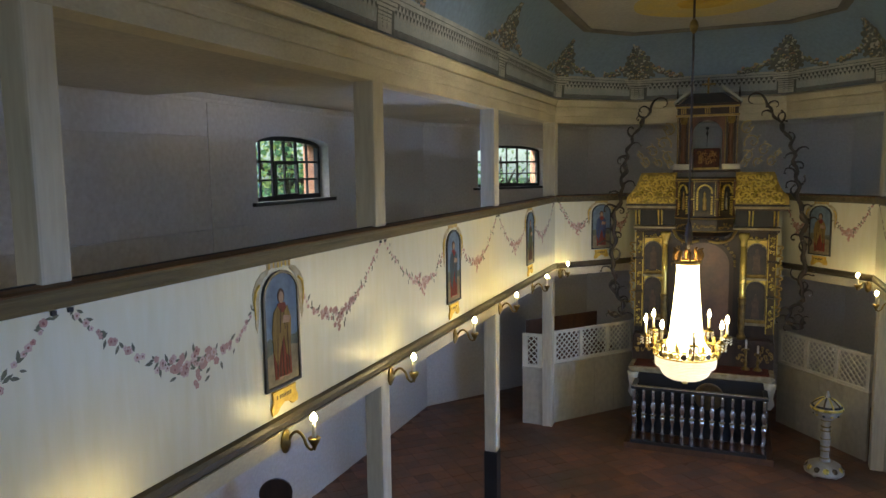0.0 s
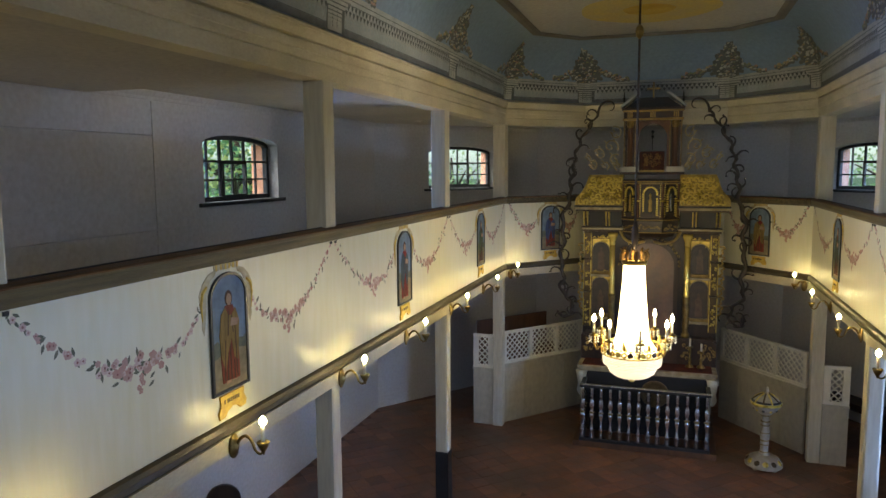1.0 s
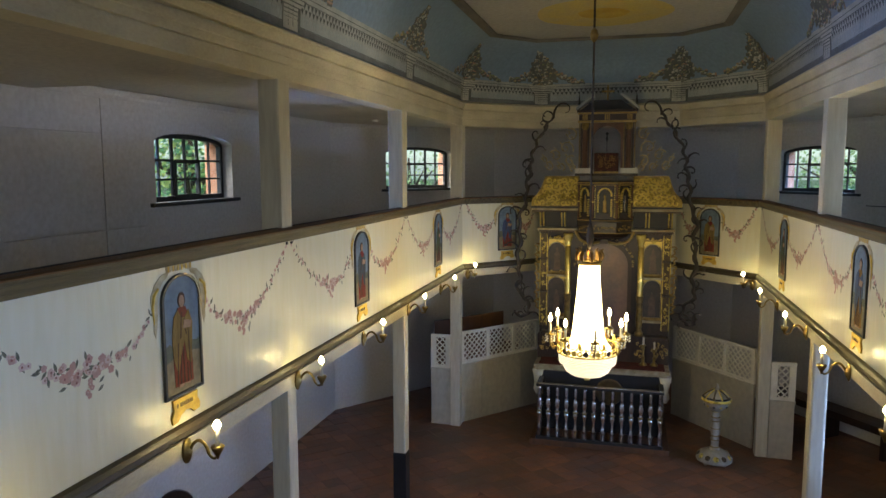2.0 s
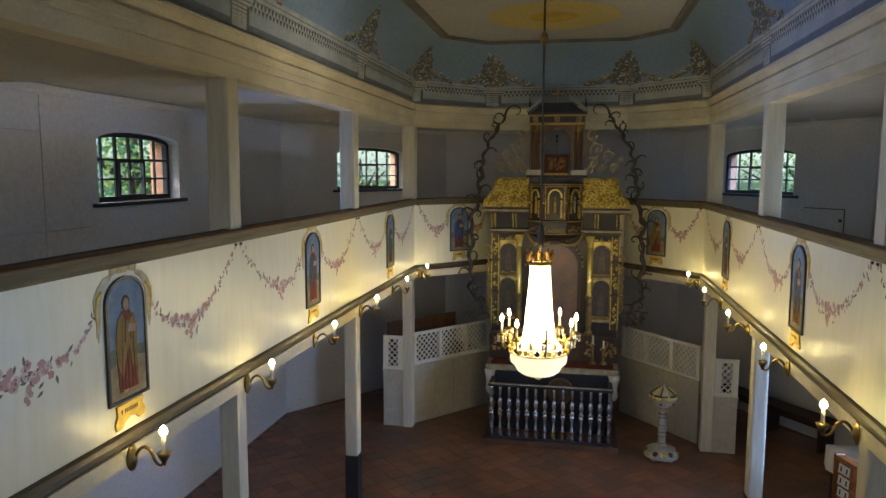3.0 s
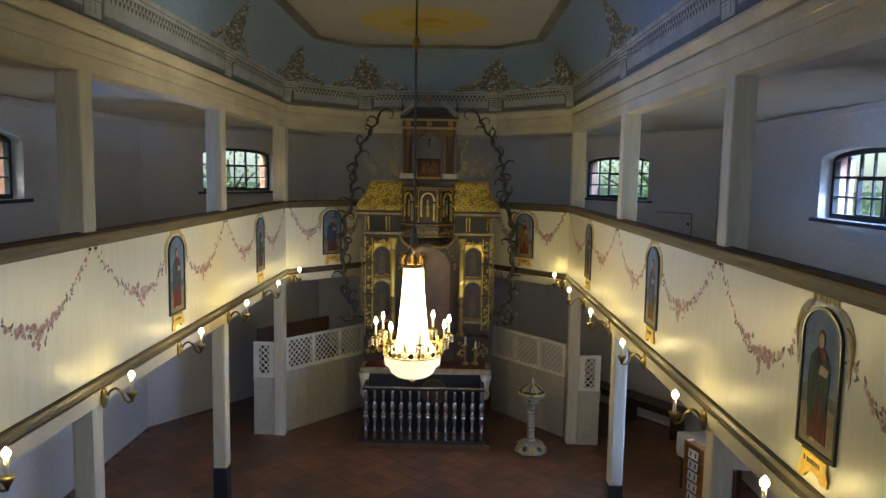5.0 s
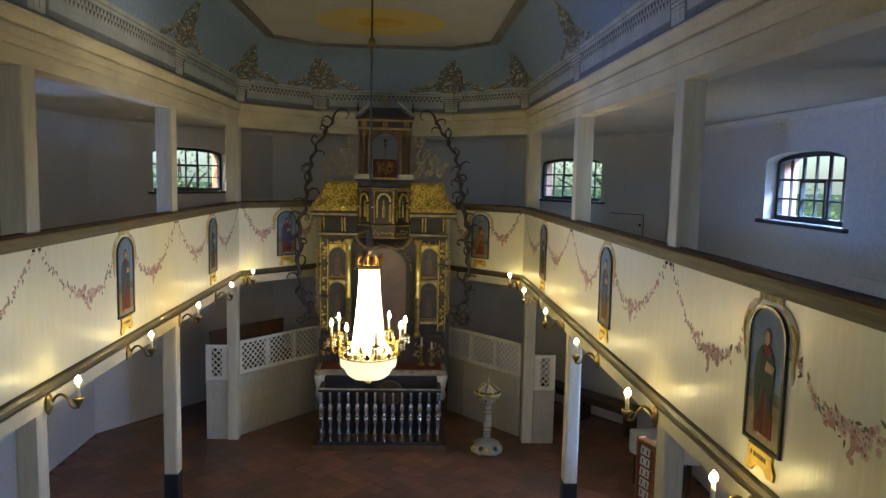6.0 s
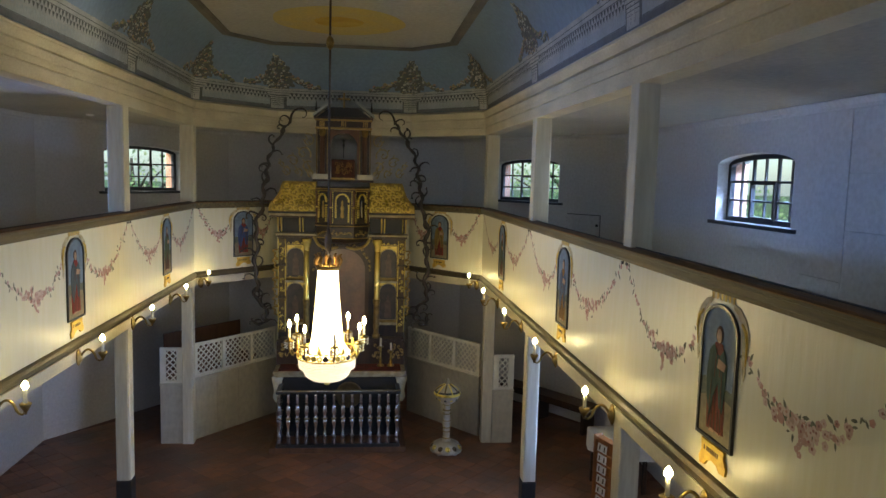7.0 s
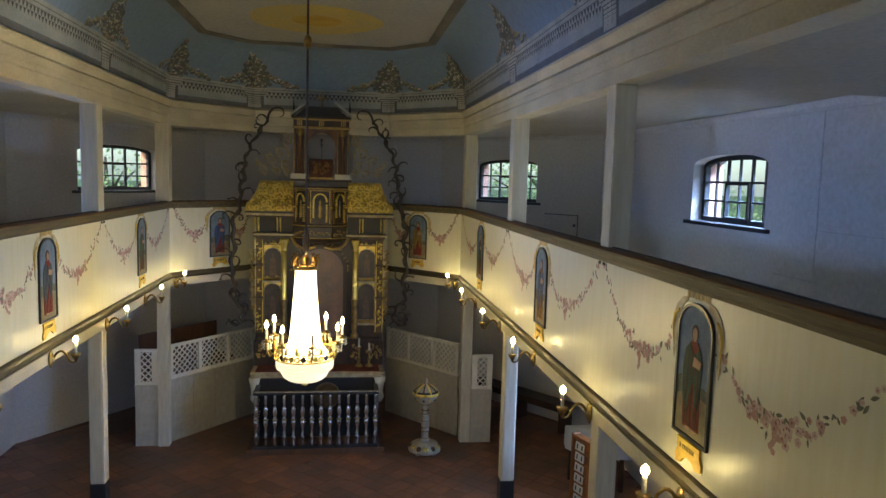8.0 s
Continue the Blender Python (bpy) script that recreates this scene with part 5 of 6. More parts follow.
PHAIR = matt(mat("picture_brown", (0.13, 0.075, 0.04), (0.08, 0.045, 0.03), rough=0.6, scale=12))


def enlarged(bm):
    """Painted figure brought to the height of its panel."""
    bm.transform(Matrix.Diagonal((1.18, 1, 1.09, 1)))
    return bm


def picture(m, robe, cloak):
    """Arched panel with a plain robed shape, painted crown scrolls above and a yellow scroll plate below."""
    p = thing("arched_painting", m, "black-framed arched painting of a robed saint shape", "painting", "parapet paintings")
    w = 0.165
    out, inn = arch(w + 0.017, -0.017, 0.545, 0.692, 14), arch(w, 0.0, 0.545, 0.675, 14)
    part("frame", ring_plate(out, inn, -0.016, 0.0), PFRAME, p)
    part("sky", prism([(-w, 0.26), (w, 0.26)] + inn[2:], -0.007, 0.0), PSKY, p)
    part("land", prism([(-w, 0), (w, 0), (w, 0.2595), (0.06, 0.252), (-0.05, 0.258), (-w, 0.2595)], -0.007, 0.0), PLAND, p)
    r = mat("picture_robe", robe, tuple(c * 0.35 for c in robe), rough=0.6, scale=9, stretch=(3, 1, 0.7), wear=1.0)
    c = mat("picture_cloak", cloak, tuple(k * 0.35 for k in cloak), rough=0.6, scale=9, stretch=(3, 1, 0.7), wear=1.0)
    matt(r), matt(c)
    part("robe", enlarged(prism([(-0.07, 0.035), (0.075, 0.04), (0.07, 0.2), (0.055, 0.40), (0.03, 0.455), (-0.03, 0.455), (-0.06, 0.38), (-0.08, 0.2)], -0.010, -0.0065)), r, p)
    part("cloak", enlarged(prism([(-0.045, 0.10), (-0.02, 0.20), (0.01, 0.27), (0.03, 0.16), (0.06, 0.14), (0.072, 0.25), (0.08, 0.36), (0.05, 0.435), (0.02, 0.40), (-0.01, 0.40), (-0.035, 0.445), (-0.07, 0.41), (-0.088, 0.30), (-0.078, 0.18)], -0.012, -0.0095)), c, p)
    part("head_shape", enlarged(prism([(0.021 * math.cos(a), 0.487 + 0.033 * math.sin(a)) for a in [2 * math.pi * k / 14 for k in range(14)]], -0.011, -0.0065)), PSKIN, p)
    part("pale_shape", enlarged(prism([(0.0, 0.34), (0.06, 0.335), (0.075, 0.37), (0.01, 0.385)], -0.014, -0.0118)), PSKIN, p)
    folds = bmesh.new()
    for x, z0, z1, lean in ((-0.055, 0.05, 0.27, 0.012), (-0.03, 0.045, 0.20, 0.008), (0.0, 0.045, 0.24, -0.006), (0.03, 0.045, 0.15, -0.004), (0.052, 0.05, 0.34, -0.012), (-0.02, 0.29, 0.43, 0.012), (0.025, 0.30, 0.40, -0.01)):
        prism([(x - 0.004, z0), (x + 0.004, z0), (x + lean + 0.0025, z1), (x + lean - 0.0015, z1)], -0.0132, -0.0122, folds)
    part("painted_fold", enlarged(folds), PFOLD, p, "dark painted folds")["kind"] = "stuff"
    hill = [(-w + 0.002, 0.19), (-w + 0.002, 0.285), (-0.12, 0.30), (-0.085, 0.275), (-0.02, 0.265), (0.06, 0.262), (0.10, 0.283), (0.135, 0.275), (w - 0.002, 0.29), (w - 0.002, 0.21), (0.08, 0.225), (-0.07, 0.215)]
    part("painted_hill", prism(hill, -0.0082, -0.006), PBUSH, p, "dim painted hills")
    part("hair_shape", enlarged(prism([(0.030 * math.cos(t), 0.492 + 0.043 * math.sin(t)) for t in [2 * math.pi * k / 16 for k in range(16)]], -0.0092, -0.006)), PHAIR, p)
    part("pale_feet", enlarged(prism([(-0.045, 0.025), (-0.005, 0.03), (0.0, 0.04), (0.045, 0.028), (0.05, 0.038), (-0.04, 0.045)], -0.0105, -0.0064)), PSKIN, p)
    orn = bmesh.new()
    for s in (-1, 1):
        prism([(s * 0.04, 0.72), (s * 0.115, 0.70), (s * 0.125, 0.775), (s * 0.075, 0.80), (s * 0.045, 0.79)], -0.003, 0.0, orn)
        prism([(s * 0.10, 0.715), (s * 0.17, 0.70), (s * 0.225, 0.655), (s * 0.262, 0.59), (s * 0.258, 0.52), (s * 0.24, 0.47), (s * 0.245, 0.40), (s * 0.228, 0.36), (s * 0.214, 0.42), (s * 0.205, 0.50), (s * 0.20, 0.57), (s * 0.185, 0.62), (s * 0.15, 0.665), (s * 0.11, 0.685)], -0.003, 0.0, orn)
    prism([(-0.035, 0.71), (0.035, 0.71), (0.04, 0.80), (0.0, 0.815), (-0.04, 0.80)], -0.003, 0.0, orn)
    part("painted_crown", orn, OCHRE, p, "ochre painted scroll ornament")
    lines = bmesh.new()
    for x in (-0.105, -0.06, -0.015, 0.02, 0.06, 0.1):
        prism([(x, 0.71), (x + 0.014, 0.712), (x + 0.012, 0.785), (x + 0.002, 0.785)], -0.005, -0.0032, lines)
    for s in (-1, 1):
        tube([(s * 0.195, -0.003, 0.63), (s * 0.235, -0.004, 0.60), (s * 0.25, -0.004, 0.54), (s * 0.24, -0.003, 0.44)], [0.008, 0.010, 0.008, 0.003], 5, lines)
    part("painted_shading", lines, YELLOW, p, "yellow brown painted lines")["kind"] = "stuff"
    pl = [(-0.12, -0.03), (0.12, -0.03), (0.115, -0.07), (0.14, -0.11), (0.135, -0.145), (0.08, -0.15), (0.05, -0.125), (0.0, -0.115), (-0.05, -0.135), (-0.08, -0.165), (-0.125, -0.17), (-0.135, -0.13), (-0.11, -0.09)]
    part("name_plate", prism(pl, -0.012, 0.0), YELLOW, p, "yellow scroll plate")
    part("lettering", boxes(*[(x, x + 0.011, -0.0135, -0.0118, -0.082, -0.058) for x in (-0.085, -0.055, -0.037, -0.019, -0.001, 0.017, 0.035, 0.053)]), INK, p, "dark lettering bars")
    return p


PICS = [("left", y) for y in (0.66, 3.545, 6.42, 9.28)] + [("left_slant", 0.86), ("right_slant", 0.67)] + [("right", y) for y in (9.12, 6.20, 3.34, 0.45)]
for k, (side, y) in enumerate(PICS):
    picture(on(side, y, 0.001, 2.815), *[tuple(0.85 * q for q in c) for c in ROBES[k % 9]])


def garland(m, length, flip, low=0.34, end=0.22, seed=0, size=1.0):
    """Painted flower swag from a hook (at the start) to a picture (at the end)."""
    g = thing("painted_garland", m, "pink rose garland painted on the white parapet", "painted garland", "parapet garlands")
    r = random.Random(seed)
    pk, pp, lf, ct = bmesh.new(), bmesh.new(), bmesh.new(), bmesh.new()
    n, depth = 50, 0.0006
    for i in range(n + 1):
        t = i / n
        x = t * length
        z = -(end * t + 4 * low * t * (1 - t) * (0.72 + 0.28 * t))
        thick = 0.40 + 1.15 * math.exp(-((t - 0.60) / 0.20) ** 2)
        for _ in range(1 + int(3.5 * thick * r.random() + 0.35)):
            depth += 0.000007
            dx, dz = r.gauss(0, 0.015 * thick), r.gauss(0, 0.018 * thick)
            c = ((x + dx) * flip, z + dz)
            if r.random() < 0.48 + 0.16 * (1 - thick):
                leaf(lf, (c[0] + r.gauss(0, 0.008), c[1] + r.gauss(0, 0.012)), r.uniform(0.028, 0.050) * size, r.uniform(0, 6.28), -depth)
            else:
                rad = r.uniform(0.014, 0.024) * size * (0.72 + 0.32 * thick)
                flower(pp if r.random() < 0.42 else pk, c, rad, r, depth)
                bm0 = ct if r.random() < 0.5 else pk
                q = [(c[0] + 0.32 * rad * math.cos(k * 1.05), c[1] + 0.32 * rad * math.sin(k * 1.05)) for k in range(6)]
                bm0.faces.new([bm0.verts.new((u, -depth - 0.00012, v)) for u, v in q])
    for k in range(5):
        depth += 0.000007
        flower(pk, ((0.6 * length + r.gauss(0, 0.010)) * flip, -(end * 0.6 + low * 0.86) - 0.035 - 0.018 * k), 0.016, r, depth)
    part("flower_heart", ct, DARKROSE, g, "dark rose painted centres")["kind"] = "stuff"
    part("leaf_trail", lf, LEAF, g, "grey green painted leaves")["kind"] = "stuff"
    part("pink_blossom", pk, PINK, g, "pink painted blossoms")["kind"] = "stuff"
    part("pale_blossom", pp, PALEPINK, g, "pale painted blossoms")["kind"] = "stuff"
    part("hook", boxes((flip * -0.006 - 0.013, flip * -0.006 + 0.013, -0.010, 0.0, 0.0, 0.02), bev=0.003), BLACKP, g, "small dark hook")
    return g


seed = 10
for side in ("left", "right"):
    hooks = POSTS[side] + (KINK - 0.06,)
    pics = [y for s, y in PICS if s == side]
    for y in hooks:
        for d in (-1, 1):
            near = [p for p in pics if 0.5 < (p - y) * d < 2.5]
            if near and not (d > 0 and y > 10):
                flip = d if side == "left" else -d
                seed += 1
                garland(on(side, y + d * 0.045, 0.0005, 3.535), abs(near[0] - y) - 0.05 - 0.24, flip, seed=seed, low=0.335 + 0.015 * math.sin(seed))
for side, s0, f in (("left_slant", 0.08, 1), ("left_slant", 1.46, -1), ("right_slant", 1.45, -1), ("right_slant", 0.07, 1)):
    seed += 1
    pic = [y for s, y in PICS if s == side][0]
    garland(on(side, s0, 0.0005, 3.545), abs(pic - s0) - 0.23, f, seed=seed, low=0.30, size=0.9)
# ---------------------------------------------------------------- painted balustrade on the ceiling cove
deco = thing("painted_balustrade", pose(0, 0, 0), "grey stone balustrade painted along the ceiling cove", "wall painting", kind="structure")
LEN = [(Vector(LINE[i + 1]) - Vector(LINE[i])).length for i in range(5)]
LIFT = [0.002]


def paint(bm, i, pts, lift=None):
    """Flat painted patch on side i of the cove from (metres along, height) points."""
    if lift is None:
        LIFT[0] = 0.004 + (LIFT[0] - 0.004 + 0.00002) % 0.010
        lift = LIFT[0]
    pts = [(s, 5.13 + 0.83 * (z - 5.13) if z < 5.52 else 5.454 + 1.28 * (z - 5.52)) for s, z in pts]
    bm.faces.new([bm.verts.new(cove(i, s / LEN[i], math.asin(min(0.999, max(0, (z - 5.13) / 0.83))) / (math.pi / 2), lift)) for s, z in pts])


def bands(rows, material, name, label=""):
    bm = bmesh.new()
    for i in range(5):
        n = max(6, int(LEN[i] / 0.25))
        for z0, z1, lift in rows:
            m = max(1, round((z1 - z0) / 0.03))
            for k in range(n):
                a, b = LEN[i] * k / n, LEN[i] * (k + 1) / n
                for j in range(m):
                    za, zb = z0 + (z1 - z0) * j / m, z0 + (z1 - z0) * (j + 1) / m
                    paint(bm, i, [(a, za), (b, za), (b, zb), (a, zb)], lift)
    return part(name, bm, material, deco, label)


bands([(5.132, 5.196, 0.0024)], BASEGREY, "foot_band", "dark grey painted foot")
bands([(5.196, 5.32, 0.0015)], BANDBLUE, "plinth_band")
bands([(5.198, 5.204, 0.0028), (5.425, 5.433, 0.0032), (5.47, 5.477, 0.0034)], GREYDARK, "shadow_line", "dark painted shadow line")
bands([(5.30, 5.425, 0.0016), (5.433, 5.47, 0.0030), (5.477, 5.52, 0.0031)], GREYSTONE, "handrail_band", "grey painted stone rail")
hole, dash = bmesh.new(), bmesh.new()
for i in range(5):
    s = 5.2 if i == 0 else 0.1
    stop = LEN[i] - (5.2 if i == 4 else 0.1)
    while s < stop:
        for row, off in ((5.395, 0.0), (5.345, 0.034)):
            paint(hole, i, [(s + off - 0.024, row + 0.024), (s + off, row + 0.030), (s + off + 0.024, row + 0.024), (s + off, row - 0.028)], 0.0042)
        for a, b in ((0.0, 0.030), (0.050, 0.020)):
            paint(dash, i, [(s + a - 0.004, 5.208), (s + a + 0.004, 5.208), (s + (a + b) / 2 + 0.007, 5.26), (s + b + 0.004, 5.33), (s + b - 0.004, 5.33), (s + (a + b) / 2 - 0.001, 5.26)], 0.0028)
        s += 0.068
part("pierced_hole", hole, GREYDARK, deco, "dark painted openings")["kind"] = "stuff"
part("tracery", dash, GREYSTONE, deco, "pale painted tracery")["kind"] = "stuff"
STONELIT = mat("painted_stone_pale", (0.52, 0.52, 0.48), (0.38, 0.39, 0.38), rough=0.7, scale=6)
ROSE = mat("painted_ceiling_rose", (0.42, 0.24, 0.20), (0.34, 0.27, 0.22), rough=0.7, scale=14)
MOSS = mat("painted_ceiling_leaf", (0.20, 0.24, 0.16), (0.27, 0.27, 0.16), rough=0.7, scale=14)
SAND = mat("painted_ceiling_ochre", (0.46, 0.38, 0.22), (0.36, 0.28, 0.15), rough=0.7, scale=14)


def cartouche(i, s0, lo, hi, seed):
    """Painted pillar with shell ornament and flower festoons; lo and hi limit it where it meets a corner."""
    r = random.Random(seed)
    LIFT[0] = 0.0045
    c = part("painted_pillar", bmesh.new(), STONELIT, deco, "painted pillar with shell ornament")
    lit, dark, rose, moss, sand = (bmesh.new() for _ in range(5))

    def rect(bm, a, b, z0, z1):
        a, b = max(a, lo), min(b, hi)
        if b > a:
            m = max(1, round((z1 - z0) / 0.035))
            LIFT[0] = 0.004 + (LIFT[0] - 0.004 + 0.00002) % 0.010
            for j in range(m):
                za, zb = z0 + (z1 - z0) * j / m, z0 + (z1 - z0) * (j + 1) / m
                paint(bm, i, [(s0 + a, za), (s0 + b, za), (s0 + b, zb), (s0 + a, zb)], LIFT[0])

    def blob(bm, x, z, rx, rz, n=8, turn=0.0):
        if lo <= x <= hi:
            paint(bm, i, [(s0 + min(hi, max(lo, x + rx * math.cos(2 * math.pi * k / n + turn))), z + rz * math.sin(2 * math.pi * k / n + turn)) for k in range(n)])

    rect(dark, -0.15, 0.15, 5.145, 5.40)
    rect(lit, -0.13, 0.105, 5.145, 5.36)
    rect(dark, -0.055, -0.045, 5.18, 5.38)
    rect(dark, 0.02, 0.03, 5.18, 5.38)
    for w, z0, z1 in ((0.155, 5.36, 5.39), (0.20, 5.40, 5.43), (0.235, 5.44, 5.465), (0.26, 5.475, 5.50)):
        rect(dark, -w - 0.008, w + 0.008, z0 - 0.006, z0)
        rect(lit, -w, w, z0, z1)
    rect(sand, -0.10, 0.10, 5.505, 5.53)
    for sx in (-1, 1):
        for k in range(30):
            t = k / 29
            x = sx * (0.12 + 0.55 * t)
            z = 5.70 - 0.165 * t ** 0.55 + r.gauss(0, 0.014)
            rx, rz, turn = r.uniform(0.022, 0.042), r.uniform(0.014, 0.024), r.random() * 3
            x, z = x + r.gauss(0, 0.014), max(z, 5.53)
            blob(dark, x + 0.006, z - 0.008, rx * 1.05, rz * 1.05, 7, turn)
            blob(r.choice((moss, moss, sand, rose, rose, lit, lit)), x, z, rx, rz, 7, turn)
            if r.random() < 0.4:
                blob(r.choice((lit, rose, sand)), x + r.gauss(0, 0.012), z + r.gauss(0, 0.008), rx * 0.4, rz * 0.4, 6, turn)
        for k in range(9):
            a = 0.55 * k
            x, z = sx * (0.17 + 0.055 * math.cos(a) * (1 - k / 12)), 5.60 + 0.05 * math.sin(a) * (1 - k / 12)
            blob(dark, x + 0.006, z - 0.006, 0.024, 0.017, 7)
            blob(lit, x, z, 0.018, 0.012, 7)
    outline = ((5.53, 0.17), (5.56, 0.22), (5.59, 0.225), (5.62, 0.18), (5.65, 0.165), (5.68, 0.185), (5.71, 0.18), (5.74, 0.155), (5.77, 0.12), (5.80, 0.075), (5.83, 0.04))
    for z, w in outline:
        rect(dark, -w - 0.022, w + 0.022, z - 0.018, z + 0.018)
    for z, w in outline:
        rect(sand, -w * 0.9, w * 0.9, z - 0.013, z + 0.004)
    for k in range(95):
        z, w = outline[r.randrange(len(outline))]
        x, z = r.uniform(-w, w), z + r.gauss(0, 0.012)
        size, turn = r.uniform(0.6, 1.2), r.random() * 3
        blob(dark, x + 0.007, z - 0.007, 0.030 * size, 0.018 * size, 7, turn)
        blob(r.choice((lit, lit, lit, lit, sand, rose, moss)), x, z, 0.029 * size, 0.015 * size, 7, turn)
    for sx in (-1, 1):
        for z, w in outline[1:9:2]:
            blob(dark, sx * (w + 0.03), z - 0.006, 0.034, 0.022, 7)
            blob(r.choice((sand, rose, moss)), sx * (w + 0.028), z, 0.026, 0.016, 7)
    lit.to_mesh(c.data)
    lit.free()
    part("painted_shade", dark, MIDGREY, c, "dark painted shading")
    part("painted_rose", rose, ROSE, c, "reddish painted roses")
    part("painted_leaf", moss, MOSS, c, "green painted leaves")
    part("painted_scroll", sand, SAND, c, "ochre painted scrolls")


for k, y in enumerate((2.1, 5.05, 8.05)):
    cartouche(0, y - REAR, -0.7, 0.7, 30 + k)
for k, y in enumerate((7.63, 4.78, 1.9)):
    cartouche(4, KINK - y, -0.7, 0.7, 40 + k)
for i, at in ((0, 1), (1, 0), (1, 1), (2, 0), (2, 1), (3, 0), (3, 1), (4, 0)):
    cartouche(i, LEN[i] if at else 0.0, -0.7 if at else 0.0, 0.0 if at else 0.7, 50 + 2 * i + at)

# ---------------------------------------------------------------- wall panels and small fittings in the galleries
def wall_board(m, a, b, z0, z1):
    """Flush board on the plaster, the joints round it left open."""
    a, b = sorted((a, b))
    p = tagged(part("wall_panel", boxes((a + 0.005, b - 0.005, -0.020, -0.001, z0 + 0.004, z1 - 0.004), bev=0.002), PLASTER), "flush painted panel on the gallery wall", "panel", "gallery wall panels", "structure")
    p.matrix_basis = m


for side, sgn, mid, low in (("left", 1, 4.432, 3.53), ("right", -1, 4.227, 3.74)):
    s1 = (5.69 - REAR) if side == "left" else (11.0 - 5.66)
    half = s1 + sgn * 0.61
    for z0, z1 in ((2.53, low), (low, mid), (mid, 4.765)):
        wall_board(WALLS[side], s1 - sgn * 2.8, s1, z0, z1)
    wall_board(WALLS[side], s1, half, 2.53, 3.29 if side == "right" else low)
    wall_board(WALLS[side], s1, half, 3.29 if side == "right" else low, 4.765)
HATCHGAP = mat("hatch_edge_shadow_gap", (0.10, 0.10, 0.11), (0.07, 0.07, 0.08), rough=0.8)
hatch = thing("wall_hatch", WALLS["right_slant"] @ pose(2.96, 0, 2.54), "low painted hatch door in the gallery wall", "hatch")
# flat dark strip puts the shadow of the door gap into colour
part("gap_strip", ring_plate([(-0.345, 0.0), (0.345, 0.0), (0.345, 1.012), (-0.345, 1.012)], [(-0.331, 0.004), (0.331, 0.004), (0.331, 0.998), (-0.331, 0.998)], -0.004, -0.001), HATCHGAP, hatch, "dark strip drawn for the shadow gap round the hatch")
part("door_leaf", boxes((-0.330, 0.330, -0.022, -0.001, 0.005, 0.997), bev=0.004), PLASTER, hatch)
part("knob", boxes((0.275, 0.315, -0.045, -0.023, 0.82, 0.86), bev=0.006), BLACKP, hatch, "dark lock")
for x, y in ((-3.5, 10.6), (3.7, 11.4)):
    sp = thing("ceiling_spot", pose(x, y, CEIL_GAL - 0.03), "small white round ceiling fitting", "ceiling light", "gallery ceiling fittings")
    part("rim", lathe([(0.03, 0), (0.05, 0.008), (0.055, 0.028)], 16), WHITE, sp, smooth=True)

# ---------------------------------------------------------------- furniture on the church floor
bl = along((-2.76 + 0.0, 11.46), (-1.83, 12.58))
pew = thing("pew_bench", bl, "dark brown wooden bench behind the lattice screen", "bench")
part("backrest", boxes((-0.02, 1.5, 0.0, 0.03, 0.5, 1.54), bev=0.006), BROWN, pew)
part("seat", boxes((-0.02, 1.5, -0.36, -0.001, 0.42, 0.46), bev=0.006), BROWN, pew)
part("end_panel", boxes((-0.06, -0.021, -0.36, 0.03, 0, 1.0), bev=0.006), BROWN, pew)
part("end_panel", boxes((1.501, 1.54, -0.36, 0.03, 0, 1.0), bev=0.006), BROWN, pew)

wb = thing("wall_bench", along((2.85, 12.62), (4.10, 10.9)), "dark brown wooden bench along the plastered wall", "bench")
part("seat", boxes((0, 2.1, -0.20, 0.16, 0.43, 0.47), bev=0.006), DARKWOOD, wb)
part("apron", boxes((0.02, 2.08, -0.17, -0.14, 0.35, 0.43)), DARKWOOD, wb)
for s in (0.1, 1.05, 2.0):
    part("leg", boxes((s - 0.03, s + 0.03, -0.18, 0.12, 0, 0.349), bev=0.004), DARKWOOD, wb)

tb = thing("side_table", pose(3.78, 8.95, 0), "small dark wooden side table under a white cloth", "table")
part("tabletop", boxes((-0.33, 0.33, -0.28, 0.28, 0.71, 0.74), bev=0.005), DARKWOOD, tb)
for x in (-0.28, 0.28):
    for y in (-0.23, 0.23):
        part("leg", boxes((x - 0.025, x + 0.025, y - 0.025, y + 0.025, 0, 0.709), bev=0.004), DARKWOOD, tb)
tc = thing("tablecloth", pose(3.78, 8.95, 0.742), "white linen cloth hanging over the side table", "tablecloth")
bm = bmesh.new()
n = 48
ring = []
for k in range(n):
    a = 2 * math.pi * k / n
    sq = 1 / max(abs(math.cos(a)), abs(math.sin(a)))
    ring.append((math.cos(a) * sq * 0.345, math.sin(a) * sq * 0.295, a))
rows = []
for z, f, wv in ((0.006, 0.0, 0), (0.006, 0.98, 0), (-0.01, 1.01, 0.0), (-0.12, 1.03, 0.01), (-0.26, 1.05, 0.022)):
    rows.append([bm.verts.new((x * max(f, 0.02) + wv * math.cos(7 * a) * math.copysign(1, x), y * max(f, 0.02) + wv * math.sin(9 * a), z)) for x, y, a in ring])
for p, q in zip(rows, rows[1:]):
    for k in range(n):
        bm.faces.new((p[k], p[(k + 1) % n], q[(k + 1) % n], q[k]))
part("drape", bm, LINEN, tc, smooth=True)

